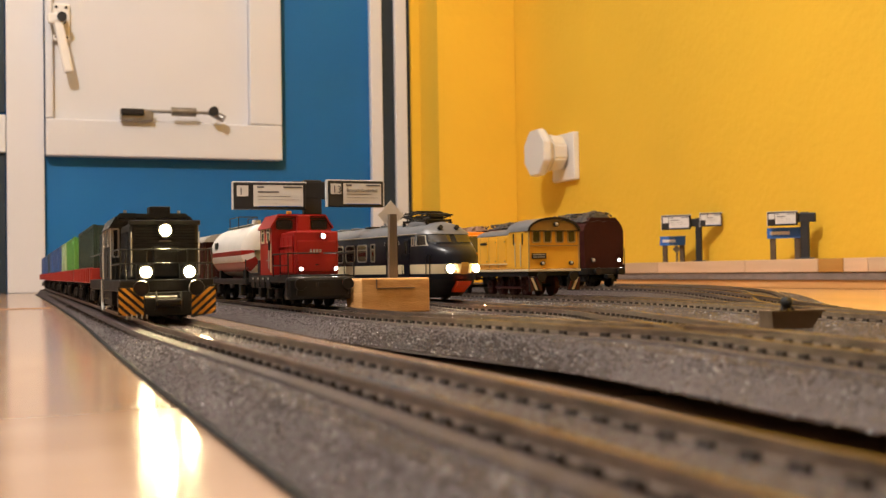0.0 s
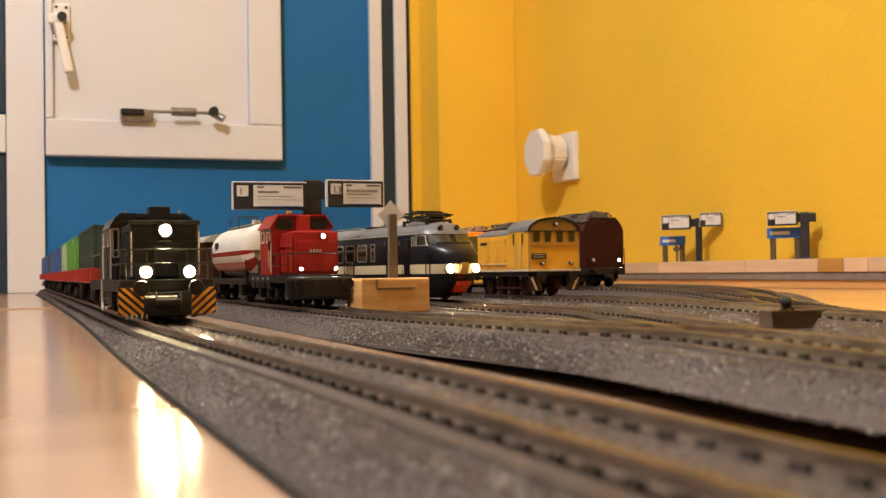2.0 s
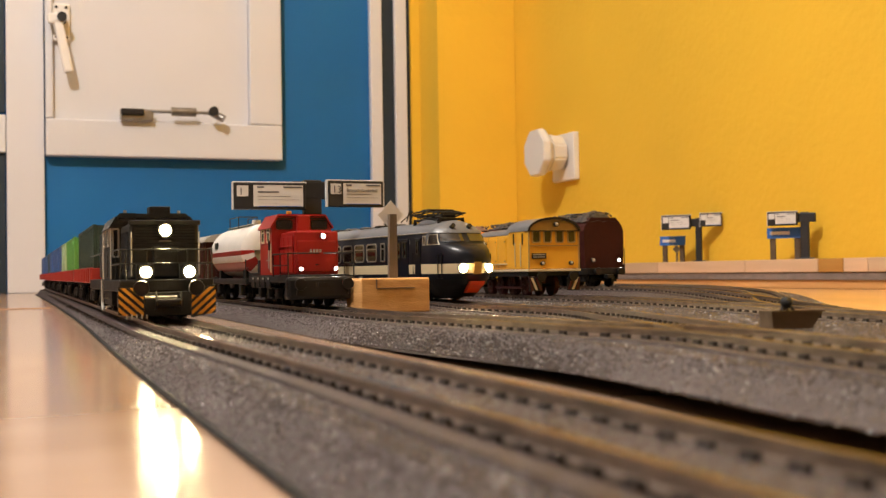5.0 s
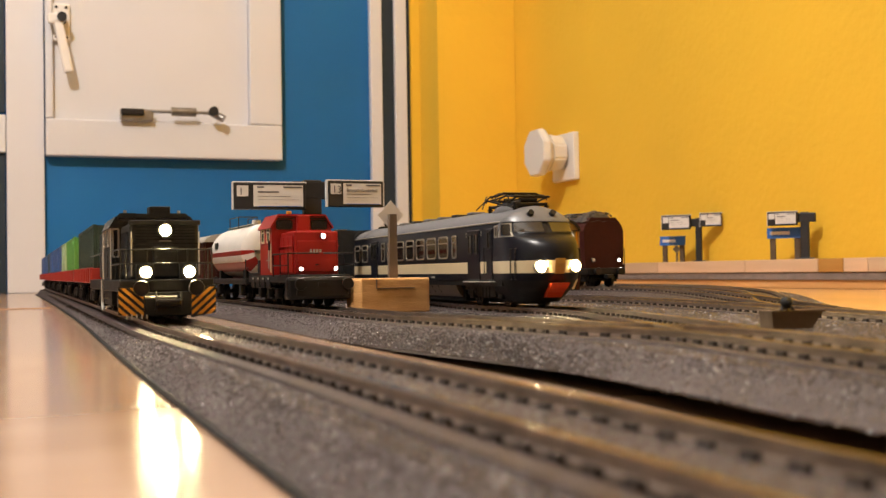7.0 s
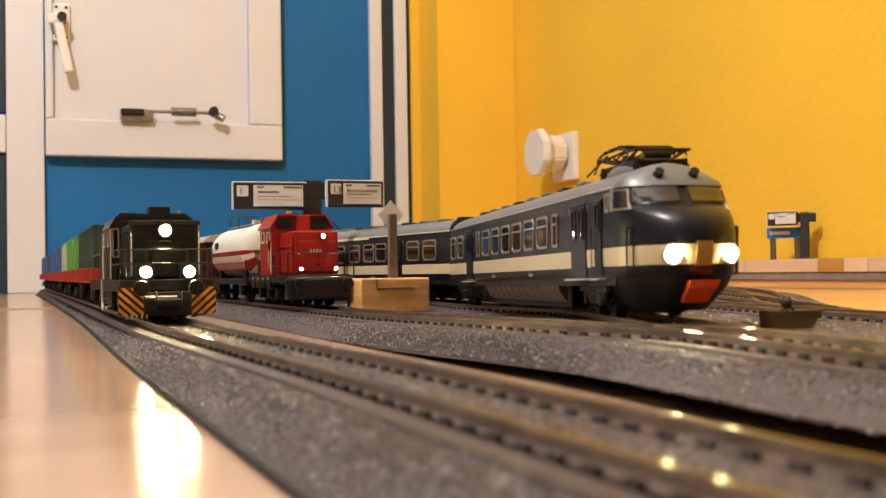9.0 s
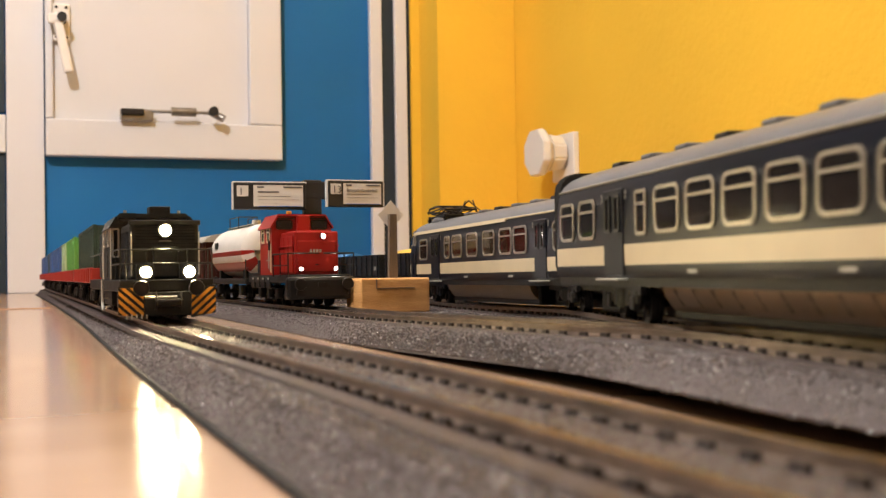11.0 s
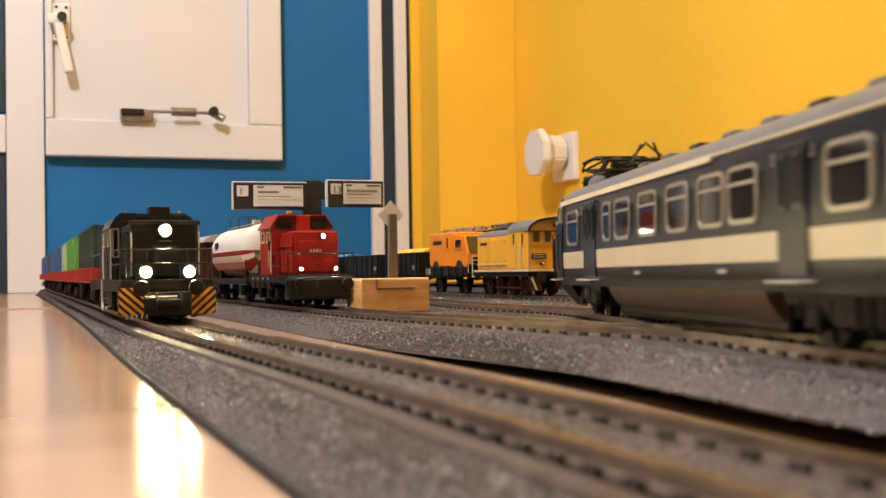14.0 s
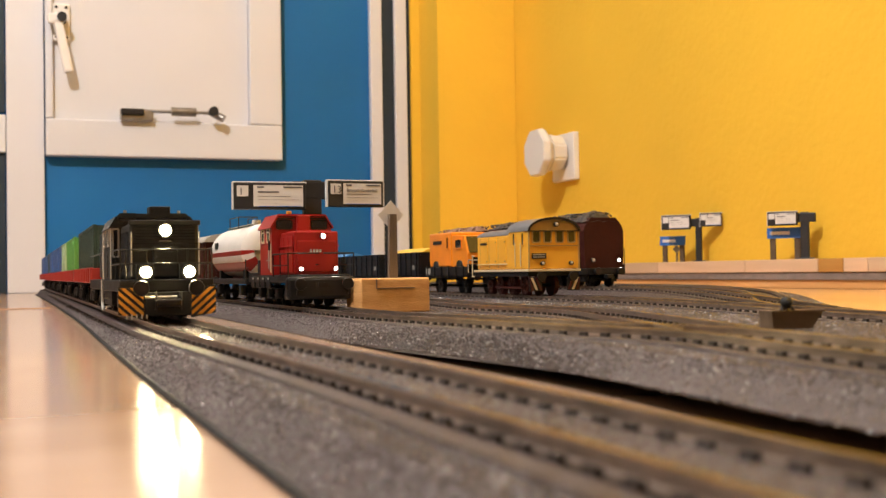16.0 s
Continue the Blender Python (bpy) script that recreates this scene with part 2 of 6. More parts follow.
M.update({
    "navy": mat("navy_paint", (0.0056, 0.0068, 0.0120), 0.32, 0, 0.15, 40, 0.00003, 500, 0.24),
    "cream": mat("cream_paint", (0.64, 0.535, 0.34), 0.35, 0, 0.05, 60, 0.00003, 400),
    "roof_grey": mat("grey_roof_paint", (0.128, 0.130, 0.138), 0.42, 0, 0.12, 90, 0.00005, 400),
    "alu": mat("bare_aluminium", (0.46, 0.42, 0.35), 0.34, 0.7, 0.08, 150),
    "pane": mat("dark_window_glass", (0.018, 0.013, 0.010), 0.06, 0, 0.3, 60, 0, 0, 0.8),
    "rubber": mat("black_rubber", (0.010, 0.010, 0.010), 0.75, 0, 0.3, 200, 0.0002, 300),
    "red_hatch": mat("red_orange_plastic", (0.62, 0.055, 0.012), 0.4, 0, 0.1, 80),
    "silver_skirt": mat("silver_skirt", (0.20, 0.135, 0.07), 0.3, 0.5, 0.15, 90),
    "steel": mat("blackened_steel", (0.018, 0.016, 0.015), 0.4, 0.4, 0.3, 200),
    "loco_black": mat("dark_grey_loco_paint", (0.013, 0.014, 0.012), 0.36, 0, 0.2, 80, 0.00004, 500),
    "hand_rail": mat("light_grey_rail", (0.42, 0.40, 0.35), 0.45, 0.2, 0.1, 200),
    "warn_yellow": mat("warning_yellow", (0.62, 0.27, 0.025), 0.45, 0, 0.1, 100),
    "wagon_red": mat("wagon_red", (0.30, 0.024, 0.015), 0.42, 0, 0.15, 70, 0.00005, 400),
    "loco_red": mat("signal_red_paint", (0.33, 0.012, 0.009), 0.33, 0, 0.06, 60, 0.00002, 500),
    "loco_yellow": mat("golden_yellow_paint", (0.84, 0.42, 0.030), 0.34, 0, 0.05, 60, 0.00002, 500),
    # olive for trim, and for the yellow cab gable as it looks in shade
    "olive": mat("olive_trim_and_shaded_yellow", (0.42, 0.26, 0.07), 0.4, 0, 0.1, 60),
    "white_tank": mat("white_tank_paint", (0.80, 0.76, 0.70), 0.30, 0, 0.04, 60),
    "brown": mat("dark_red_brown_paint", (0.036, 0.0056, 0.0038), 0.6, 0, 0.2, 70, 0.00005, 400, 0.2),
    "coal": mat("coal", (0.030, 0.026, 0.024), 0.45, 0, 0.4, 300, 0.0004, 500, 0.7),
    "ore": mat("ore_load", (0.22, 0.13, 0.095), 0.75, 0, 0.3, 200, 0.0008, 400),
    "orange": mat("orange_van_paint", (0.85, 0.26, 0.014), 0.32, 0, 0.06, 80),
    "blue_tarp": mat("blue_tarpaulin", (0.045, 0.20, 0.48), 0.5, 0, 0.1, 90, 0.0003, 120),
    "yellow_tarp": mat("yellow_paint", (0.80, 0.50, 0.05), 0.4, 0, 0.1, 90),
    "wheel_red": mat("wheel_red", (0.075, 0.011, 0.008), 0.4, 0.1, 0.2, 200),
    "green_dark": mat("dark_green_container", (0.028, 0.050, 0.032), 0.45, 0, 0.15, 60),
    "green": mat("green_container", (0.10, 0.30, 0.055), 0.45, 0, 0.15, 60),
    "pale_green": mat("pale_green_container", (0.34, 0.46, 0.26), 0.5, 0, 0.15, 60),
    "blue_box": mat("blue_container", (0.045, 0.10, 0.26), 0.45, 0, 0.15, 60),
    "sticker": mat("yellow_sticker", (0.75, 0.52, 0.10), 0.5, 0, 0.1, 60),
    "lamp_on": glow("lit_headlight", (1.0, 0.80, 0.40), 360),
    "lamp_white": glow("lit_white_lamp", (1.0, 0.90, 0.80), 160),
    "lamp_small": glow("lit_small_lamp", (1.0, 0.85, 0.65), 30),
    "lamp_off": mat("unlit_lamp_glass", (0.45, 0.40, 0.32), 0.15, 0, 0.1, 200),
})
SHARED = {}


def share(name, key, make, material, parent, m=Matrix(), label="", smooth=False):
    """A part on a mesh that all its like use."""
    if key not in SHARED:
        bm = bmesh.new()
        make(bm)
        me = bpy.data.meshes.new(name)
        bm.to_mesh(me)
        bm.free()
        me.materials.append(material)
        if smooth:
            me.polygons.foreach_set("use_smooth", [True] * len(me.polygons))
            me.set_sharp_from_angle(angle=radians(40))
        SHARED[key] = me
    ob = new(name, SHARED[key])
    ob.parent = parent
    ob.matrix_basis = m
    return tagged(ob, label)


def rounded(w, h, r, n=4):
    pts = []
    for cx, cy, a0 in ((w / 2 - r, h / 2 - r, 0), (-w / 2 + r, h / 2 - r, 90), (-w / 2 + r, -h / 2 + r, 180), (w / 2 - r, -h / 2 + r, 270)):
        for i in range(n + 1):
            a = radians(a0 + 90 * i / n)
            pts.append((cx + r * math.cos(a), cy + r * math.sin(a)))
    return pts


def ring(bm, w, h, r, band, depth):
    """A rounded frame in the y-z plane, that thick along x."""
    o, i = rounded(w, h, r), rounded(w - 2 * band, h - 2 * band, max(r - band, 0.0002))
    n = len(o)
    v = [[bm.verts.new((d, p[0], p[1])) for p in q] for d in (0, depth) for q in (o, i)]
    for k in range(n):
        j = (k + 1) % n
        for a, b in ((0, 1), (1, 3), (3, 2), (2, 0)):
            bm.faces.new((v[a][k], v[a][j], v[b][j], v[b][k]))
    bmesh.ops.recalc_face_normals(bm, faces=bm.faces)


def side_window(parent, side, x, y, z, w, h, bar=True, frame="alu", radius=0.0014):
    """A framed window on a vehicle's side; side is -1 or 1, x the wall's distance from the middle."""
    m = pose(side * x, y, z, 0, 0, 0 if side > 0 else 180)
    key = (round(w, 5), round(h, 5), bar, frame, radius)

    def made(bm):
        ring(bm, w, h, radius, 0.0009, 0.0005)
        if bar:
            box(bm, 0.0001, 0.0005, -w / 2 + 0.0003, w / 2 - 0.0003, h * 0.16, h * 0.16 + 0.0007)
    f = share("window", ("window", key), made, M[frame], parent, m)
    share("pane", ("pane", key), lambda bm: extrude(bm, rounded(w - 0.0012, h - 0.0012, radius), "x", -0.0003, 0.0002), M["pane"], f)
    return f


def front_window(parent, x, y, z, w, h, frame, radius=0.0012, facing=-1):
    m = pose(x, y, z, 0, 0, -90 if facing < 0 else 90)
    key = (round(w, 5), round(h, 5), False, frame, radius)
    f = share("window", ("window", key), lambda bm: ring(bm, w, h, radius, 0.0007, 0.0005), M[frame], parent, m)
    share("pane", ("pane", key), lambda bm: extrude(bm, rounded(w - 0.0012, h - 0.0012, radius), "x", -0.0003, 0.0002), M["pane"], f)


def wheelset(parent, y, material="steel", r=0.0053, key="steel"):
    def disc(bm):
        cyl(bm, pose(0, 0, 0, 0, 90, 0), r, r * 0.98, 0.0024, 20)
        cyl(bm, pose(-0.0006, 0, 0, 0, 90, 0), r * 1.14, r * 1.14, 0.0008, 20)
        cyl(bm, pose(0.0018, 0, 0, 0, 90, 0), r * 0.25, r * 0.2, 0.0012, 10)
        for k in range(6):
            a = radians(60 * k)
            rod(bm, (0.0025, 0.001 * math.cos(a), 0.001 * math.sin(a)), (0.0025, r * 0.8 * math.cos(a), r * 0.8 * math.sin(a)), 0.0005, 4)
    for s in (-1, 1):
        share("wheel", ("wheel", key, r), disc, M[material], parent, pose(s * 0.0076, y, r, 0, 0, 0 if s > 0 else 180), smooth=True)
    bm = bmesh.new()
    rod(bm, (-0.0075, y, r), (0.0075, y, r), 0.001, 8)
    part("axle", bm, M["steel"], parent)


def bogie(parent, y, base=0.026, material="frame_black"):
    bm = bmesh.new()
    for s in (-1, 1):
        extrude(bm, [(y - base * 0.78, 0.0075), (y - base * 0.45, 0.0072), (y - base * 0.3, 0.0042), (y + base * 0.3, 0.0042), (y + base * 0.45, 0.0072),
                     (y + base * 0.78, 0.0075), (y + base * 0.78, 0.0096), (y - base * 0.78, 0.0096)], "x", s * 0.0128 - 0.0007, s * 0.0128 + 0.0007)
        for k in (-1, 1):
            box(bm, s * 0.0128 - 0.0013, s * 0.0128 + 0.0013, y + k * base / 2 - 0.0022, y + k * base / 2 + 0.0022, 0.0035, 0.0074, 0.0004)
            for q in (-0.0042, 0.0042):
                cyl(bm, pose(s * 0.0128, y + k * base / 2 + q, 0.0052), 0.0011, 0.0011, 0.0032, 8)
        for q in (-0.0035, 0, 0.0035):
            cyl(bm, pose(s * 0.0128, y + q, 0.0038), 0.0012, 0.0012, 0.005, 8)
    box(bm, -0.012, 0.012, y - 0.003, y + 0.003, 0.006, 0.0115)
    b = part("bogie", bm, M[material], parent)
    b["pivot"] = y
    for k in (-1, 1):
        wheelset(b, y + k * base / 2)
    return b


def buffers(parent, y, z=0.0122, facing=-1, x=0.0100):
    for s in (-1, 1):
        def head(bm):
            cyl(bm, pose(0, 0, 0, 90 if facing < 0 else -90, 0, 0), 0.0015, 0.0013, 0.0045, 12)
            cyl(bm, pose(0, facing * 0.0045, 0, 90 if facing < 0 else -90, 0, 0), 0.0030, 0.0028, 0.0008, 16)
        share("buffer", ("buffer", facing), head, M["steel"], parent, pose(s * x, y, z), smooth=True)


# ---- the two-car electric railcar ----
Z_RING = [0.0024, 0.0065, 0.0090, 0.0125, 0.0150, 0.0185, 0.0205, 0.0240, 0.0275, 0.0300, 0.0318, 0.0335, 0.0360, 0.0378, 0.0398, 0.0415, 0.0430, 0.0442, 0.0448]
W_RING = [0.0100, 0.0138, 0.0155, 0.0165, 0.0166, 0.0167, 0.0167, 0.0167, 0.0166, 0.0165, 0.0164, 0.0162, 0.0158, 0.0153, 0.0140, 0.0118, 0.0085, 0.0045, 0.0004]
E_RING = [0.0125, 0.0165, 0.0205, 0.0235, 0.0248, 0.0258, 0.0260, 0.0256, 0.0238, 0.0205, 0.0150, 0.0132, 0.0112, 0.0098, 0.0080, 0.0060, 0.0040, 0.0018, 0.0003]
LEN_1, PIV_1, LEN_2, PIV_2 = 0.2905, 0.090, 0.3005, 0.090
NOSE_Y, TAIL_Y = 0.1, -0.1


def shell_point(z, t, inset=0.0):
    """A point of the railcar's skin: t from 0 (tail, one side) over 0.5 (nose) to 1 (tail, the other side)."""
    w = float(np.interp(z, Z_RING, W_RING)) - inset
    e = float(np.interp(z, Z_RING, E_RING)) - inset
    if t < 0.25:
        return Vector((-w, TAIL_Y + (NOSE_Y - TAIL_Y) * t * 4, z))
    if t > 0.75:
        return Vector((w, TAIL_Y + (NOSE_Y - TAIL_Y) * (1 - t) * 4, z))
    a = math.pi * (t - 0.25) * 2
    c, s = math.cos(a), math.sin(a)
    return Vector((-w * math.copysign(abs(c) ** 0.9, c), NOSE_Y + e * abs(s) ** 0.98, z))


def shell(bm, z0, z1, inset=0.0, t0=0.0, t1=1.0, steps=96, rows=None):
    zs = [z0] + [z for z in Z_RING if z0 + 1e-5 < z < z1 - 1e-5] + [z1]
    fine = []
    for a, b in zip(zs, zs[1:]):
        fine += [a, (a + b) / 2]
    zs = fine + [z1]
    grid = [[bm.verts.new(shell_point(z, t0 + (t1 - t0) * i / steps, inset)) for i in range(steps + 1)] for z in zs]
    for r0, r1 in zip(grid, grid[1:]):
        for i in range(steps):
            bm.faces.new((r0[i], r0[i + 1], r1[i + 1], r1[i]))
    bmesh.ops.recalc_face_normals(bm, faces=bm.faces)
    return grid


def patch(bm, z0, z1, t0, t1, out=0.0004, n=8, slant=0.0):
    """A raised piece on the railcar's skin."""
    g = [[[bm.verts.new(shell_point(z0 + (z1 - z0) * j / 3, t0 + (t1 - t0) * (i / n) + slant * (j / 3 - 0.5), -o)) for i in range(n + 1)] for j in range(4)] for o in (out, -0.0008)]
    for j in range(3):
        for i in range(n):
            bm.faces.new((g[0][j][i], g[0][j][i + 1], g[0][j + 1][i + 1], g[0][j + 1][i]))
    for i in range(n):
        for j in (0, 3):
            bm.faces.new((g[0][j][i], g[0][j][i + 1], g[1][j][i + 1], g[1][j][i]))
    for j in range(3):
        for i in (0, n):
            bm.faces.new((g[0][j][i], g[0][j + 1][i], g[1][j + 1][i], g[1][j][i]))
    bmesh.ops.recalc_face_normals(bm, faces=bm.faces)


def pantograph(parent, y):
    bm = bmesh.new()
    z = 0.0458
    for s in (-1, 1):
        rod(bm, (s * 0.0075, y - 0.0155, z), (s * 0.0075, y + 0.0155, z), 0.0006)
        for k in (-0.015, 0.015):
            cyl(bm, pose(s * 0.0075, y + k, 0.0425), 0.0011, 0.0008, 0.004, 8)
            cyl(bm, pose(s * 0.0075, y + k, 0.0442), 0.0014, 0.0014, 0.0006, 8)
    for k in (-0.0155, 0.0, 0.0155):
        rod(bm, (-0.0075, y + k, z), (0.0075, y + k, z), 0.0006)
    p = part("pantograph", bm, M["steel"], parent, "folded black pantograph")
    rods = []
    for s in (-1, 1):
        for k in (-1, 1):
            rods.append(("lower_arm", (s * 0.0065, y + k * 0.004, z + 0.001), (s * 0.0075, y + k * 0.0165, z + 0.0032), 0.0005))
            rods.append(("upper_arm", (s * 0.0075, y + k * 0.0165, z + 0.0032), (s * 0.005, y - k * 0.003, z + 0.0048), 0.0004))
            rods.append(("cross_stay", (s * 0.0065, y + k * 0.004, z + 0.001), (-s * 0.0075, y + k * 0.0165, z + 0.0032), 0.0003))
    for k in (-1, 1):
        rods.append(("hinge_bar", (-0.0085, y + k * 0.0165, z + 0.0032), (0.0085, y + k * 0.0165, z + 0.0032), 0.0005))
        rods.append(("spring", (k * 0.003, y - 0.010, z + 0.0012), (k * 0.003, y + 0.010, z + 0.0012), 0.0009))
    for k in (-1, 1):
        for s in (-1, 1):
            rods.append(("horn", (s * 0.006, y - 0.0330 + k * 0.004, z + 0.0002), (s * 0.001, y - 0.0330 - k * 0.003, z + 0.0066), 0.00035))
    for n, a, b, r in rods:
        bm = bmesh.new()
        rod(bm, a, b, r)
        part(n, bm, M["steel"], p)
    bm = bmesh.new()
    box(bm, -0.0055, 0.0055, y - 0.010, y + 0.011, z - 0.0022, z + 0.0016, 0.0008, 2)
    cyl(bm, pose(-0.004, y + 0.012, z + 0.0022, 0, 90, 0), 0.0013, 0.0013, 0.008, 10)
    cyl(bm, pose(-0.004, y - 0.006, z + 0.0024, 0, 90, 0), 0.0015, 0.0015, 0.008, 10)
    part("drive", bm, M["steel"], p)
    for x in (-0.0092, -0.0030, 0.0030, 0.0092):
        bm = bmesh.new()
        pts = [(x, y - 0.014 * math.cos(math.pi * i / 9) - 0.002, z + 0.0020 + 0.0030 * math.sin(math.pi * i / 9) ** 0.6) for i in range(10)]
        tube(bm, pts, 0.00035)
        part("hoop", bm, M["steel"], p)
    bm = bmesh.new()
    for k in (-0.0025, 0.0025):
        rod(bm, (-0.008, y + k, z + 0.0056), (0.008, y + k, z + 0.0056), 0.0005)
        for s in (-1, 1):
            rod(bm, (s * 0.008, y + k, z + 0.0056), (s * 0.0115, y + k, z + 0.0040), 0.0005)
    part("collector", bm, M["steel"], p)


def railcar(label, lit, windows, doors, bellows, length, pivot):
    global NOSE_Y, TAIL_Y
    NOSE_Y, TAIL_Y = length / 2 - 0.0285, 0.0066 - length / 2
    car = thing("railcar", label, "train", "two-car railcar")
    for name, z0, z1, m in (("lower_side", 0.0118, 0.01505, "navy"), ("stripe", 0.01505, 0.0204, "cream"), ("side", 0.0204, 0.0378, "navy"), ("roof", 0.0378, 0.0448, "roof_grey")):
        bm = bmesh.new()
        shell(bm, z0, z1)
        part(name, bm, M[m], car, "", 30)
    bm = bmesh.new()
    shell(bm, 0.0024, 0.0118, 0.0004, 0.238, 0.762, 60)
    part("nose_skirt", bm, M["frame_black"], car, "", True)
    bm = bmesh.new()
    extrude(bm, [(-0.0160, 0.0095), (0.0160, 0.0095), (0.0160, 0.0118), (-0.0160, 0.0118)], "y", TAIL_Y + 0.001, NOSE_Y)
    part("underframe", bm, M["frame_black"], car)
    bm = bmesh.new()
    extrude(bm, [(-0.0166, 0.0122), (0.0166, 0.0122), (0.0165, 0.030), (0.0150, 0.0378), (0.009, 0.0425), (-0.009, 0.0425), (-0.0150, 0.0378), (-0.0165, 0.030)], "y", TAIL_Y - 0.0006, TAIL_Y + 0.0006)
    part("end_wall", bm, M["navy"], car)
    # black filler boxes, added to make the darkness beneath the car
    slab("equipment_box", (-0.0122, 0.0122, 0.031 - pivot, pivot - 0.031, 0.0016, 0.0095), M["frame_black"], car, 0.0008)
    for y in (-pivot, pivot):
        slab("truck_shroud", (-0.0118, 0.0118, y - (0.039 if y < 0 else 0.022), y + 0.022, 0.0078, 0.0096), M["frame_black"], car)
        slab("drive_box", (-0.0058, 0.0058, y - (0.039 if y < 0 else 0.052), y + (0.026 if y > 0 else 0.052), 0.0014, 0.0079), M["frame_black"], car, 0.0006)
    # gutters
    for s in (-1, 1):
        bm = bmesh.new()
        rod(bm, (s * 0.01545, TAIL_Y, 0.0377), (s * 0.01545, NOSE_Y - 0.002, 0.0377), 0.0004)
        part("gutter", bm, M["cream"] if not lit else M["alu"], car)
        # equipment skirt between the bogies
        bm = bmesh.new()
        extrude(bm, [(s * 0.0160, 0.0116), (s * 0.0159, 0.0096), (s * 0.0152, 0.0074), (s * 0.0138, 0.0052), (s * 0.0118, 0.0034), (s * 0.0096, 0.0024), (s * 0.0094, 0.0034), (s * 0.0148, 0.0116)], "y", 0.033 - pivot, pivot - 0.033)
        sk = part("equipment_skirt", bm, M["silver_skirt"], car, "brushed bronze grey equipment skirt", 40)
        for k in range(int((2 * pivot - 0.08) / 0.01) if lit else 0):
            bm = bmesh.new()
            rod(bm, (s * 0.0160, 0.040 - pivot + k * 0.01, 0.0092), (s * 0.0139, 0.041 - pivot + k * 0.01, 0.0052), 0.00018, 4)
            part("louvre", bm, M["steel"], sk)
    for y, w in windows:
        for s in (-1, 1):
            side_window(car, s, 0.0166, y, 0.0281, w, 0.0114, True, "alu", 0.0026 if w > 0.008 else 0.0012)
    for y, w in doors:
        for s in (-1, 1):
            bm = bmesh.new()
            box(bm, s * 0.01655 - 0.0005, s * 0.01655 + 0.0005, y - w / 2, y + w / 2, 0.0122, 0.0352, 0.0003)
            d = part("door", bm, M["navy"], car)
            for q in (-1, 1):
                side_window(d, s, 0.0170, y + q * w * 0.24, 0.0287, w * 0.30, 0.0100, False, "loco_black", 0.0006)
            bm = bmesh.new()
            box(bm, s * 0.0176 - 0.0016, s * 0.0176 + 0.0016, y - w / 2 - 0.001, y + w / 2 + 0.001, 0.0110, 0.0116, 0.0002)
            part("step", bm, M["hand_rail"], d)
            for q in (-1, 1):
                cu = bpy.data.curves.new("class_number", "FONT")
                cu.body, cu.size, cu.extrude, cu.align_x = "2", 0.0030, 0.00008, "CENTER"
                cu.materials.append(M["hand_rail"])
                ob = new("class_number", cu)
                ob.parent = car
                ob.matrix_basis = pose(s * 0.01675, y + q * (w / 2 + 0.0017), 0.0322, 90, 0, s * 90)
    for s in (-1, 1):
        y = NOSE_Y - 0.0125
        bm = bmesh.new()
        if lit:
            box(bm, s * 0.01655 - 0.0005, s * 0.01655 + 0.0005, y - 0.0036, y + 0.0036, 0.0122, 0.0352, 0.0003)
        else:
            y = NOSE_Y + 0.0005
            patch(bm, 0.0122, 0.0300, *((0.243, 0.270) if s < 0 else (0.730, 0.757)), 0.0004)
        d = part("cab_door", bm, M["navy"], car)
        if lit:
            side_window(d, s, 0.0170, y, 0.0300, 0.0040, 0.0086, False, "loco_black", 0.0006)
        for q in (-1, 1):
            bm = bmesh.new()
            tube(bm, [(s * x, y + q * 0.0046, z) for x, z in ((0.0163, 0.0150), (0.0176, 0.0152), (0.0176, 0.0268), (0.0163, 0.0270))], 0.00026)
            part("grab_rail", bm, M["steel"], d)
        slab("step", (min(s * 0.0150, s * 0.0186), max(s * 0.0150, s * 0.0186), y - 0.0045, y + 0.0045, 0.0110, 0.0116), M["hand_rail"], d, 0.0002)
        if not lit:
            bm = bmesh.new()
            extrude(bm, [(s * 0.0155, 0.0365), (s * 0.0163, 0.0365), (s * 0.0159, 0.0381), (s * 0.0150, 0.0381)], "y", -0.030, NOSE_Y - 0.001)
            part("roof_edge_band", bm, M["cream"], car, "cream band along the roof edge")
        for k in range(2):
            slab("side_label", (min(s * 0.0166, s * 0.0169), max(s * 0.0166, s * 0.0169), -0.040 + 0.062 * k, -0.035 + 0.062 * k, 0.0129, 0.0138), M["hand_rail"], car)
    # brow over the cab windows
    bm = bmesh.new()
    patch(bm, 0.0374, 0.0392, 0.249, 0.751, 0.0009, 40)
    part("brow", bm, M["roof_grey"], car, "", True)
    for t0, t1 in ((0.2462, 0.2494), (0.7506, 0.7538)):
        bm = bmesh.new()
        patch(bm, 0.0335, 0.0380, t0, t1, 0.0004, 3, 0.002 if t0 < 0.5 else -0.002)
        part("brow_end", bm, M["roof_grey"], car)
    bogie(car, pivot, 0.030), bogie(car, -pivot, 0.030)
    # roof: vents and a shroud before the pantograph
    for k in range(int((length - 0.085) / 0.0235)):
        bm = bmesh.new()
        box(bm, -0.004, 0.004, TAIL_Y + 0.015 + k * 0.0235, TAIL_Y + 0.0225 + k * 0.0235, 0.0440, 0.0458, 0.0008, 2)
        part("roof_vent", bm, M["roof_grey" if k % 3 else "steel"], car)
    for s in (-1, 1):
        bm = bmesh.new()
        bmesh.ops.create_uvsphere(bm, u_segments=16, v_segments=10, radius=1, matrix=Matrix.Translation((s * 0.0062, NOSE_Y - 0.019, 0.0432)) @ Matrix.Diagonal((0.0032, 0.0125, 0.0030, 1)))
        part("roof_shroud", bm, M["roof_grey"], car, "", True)
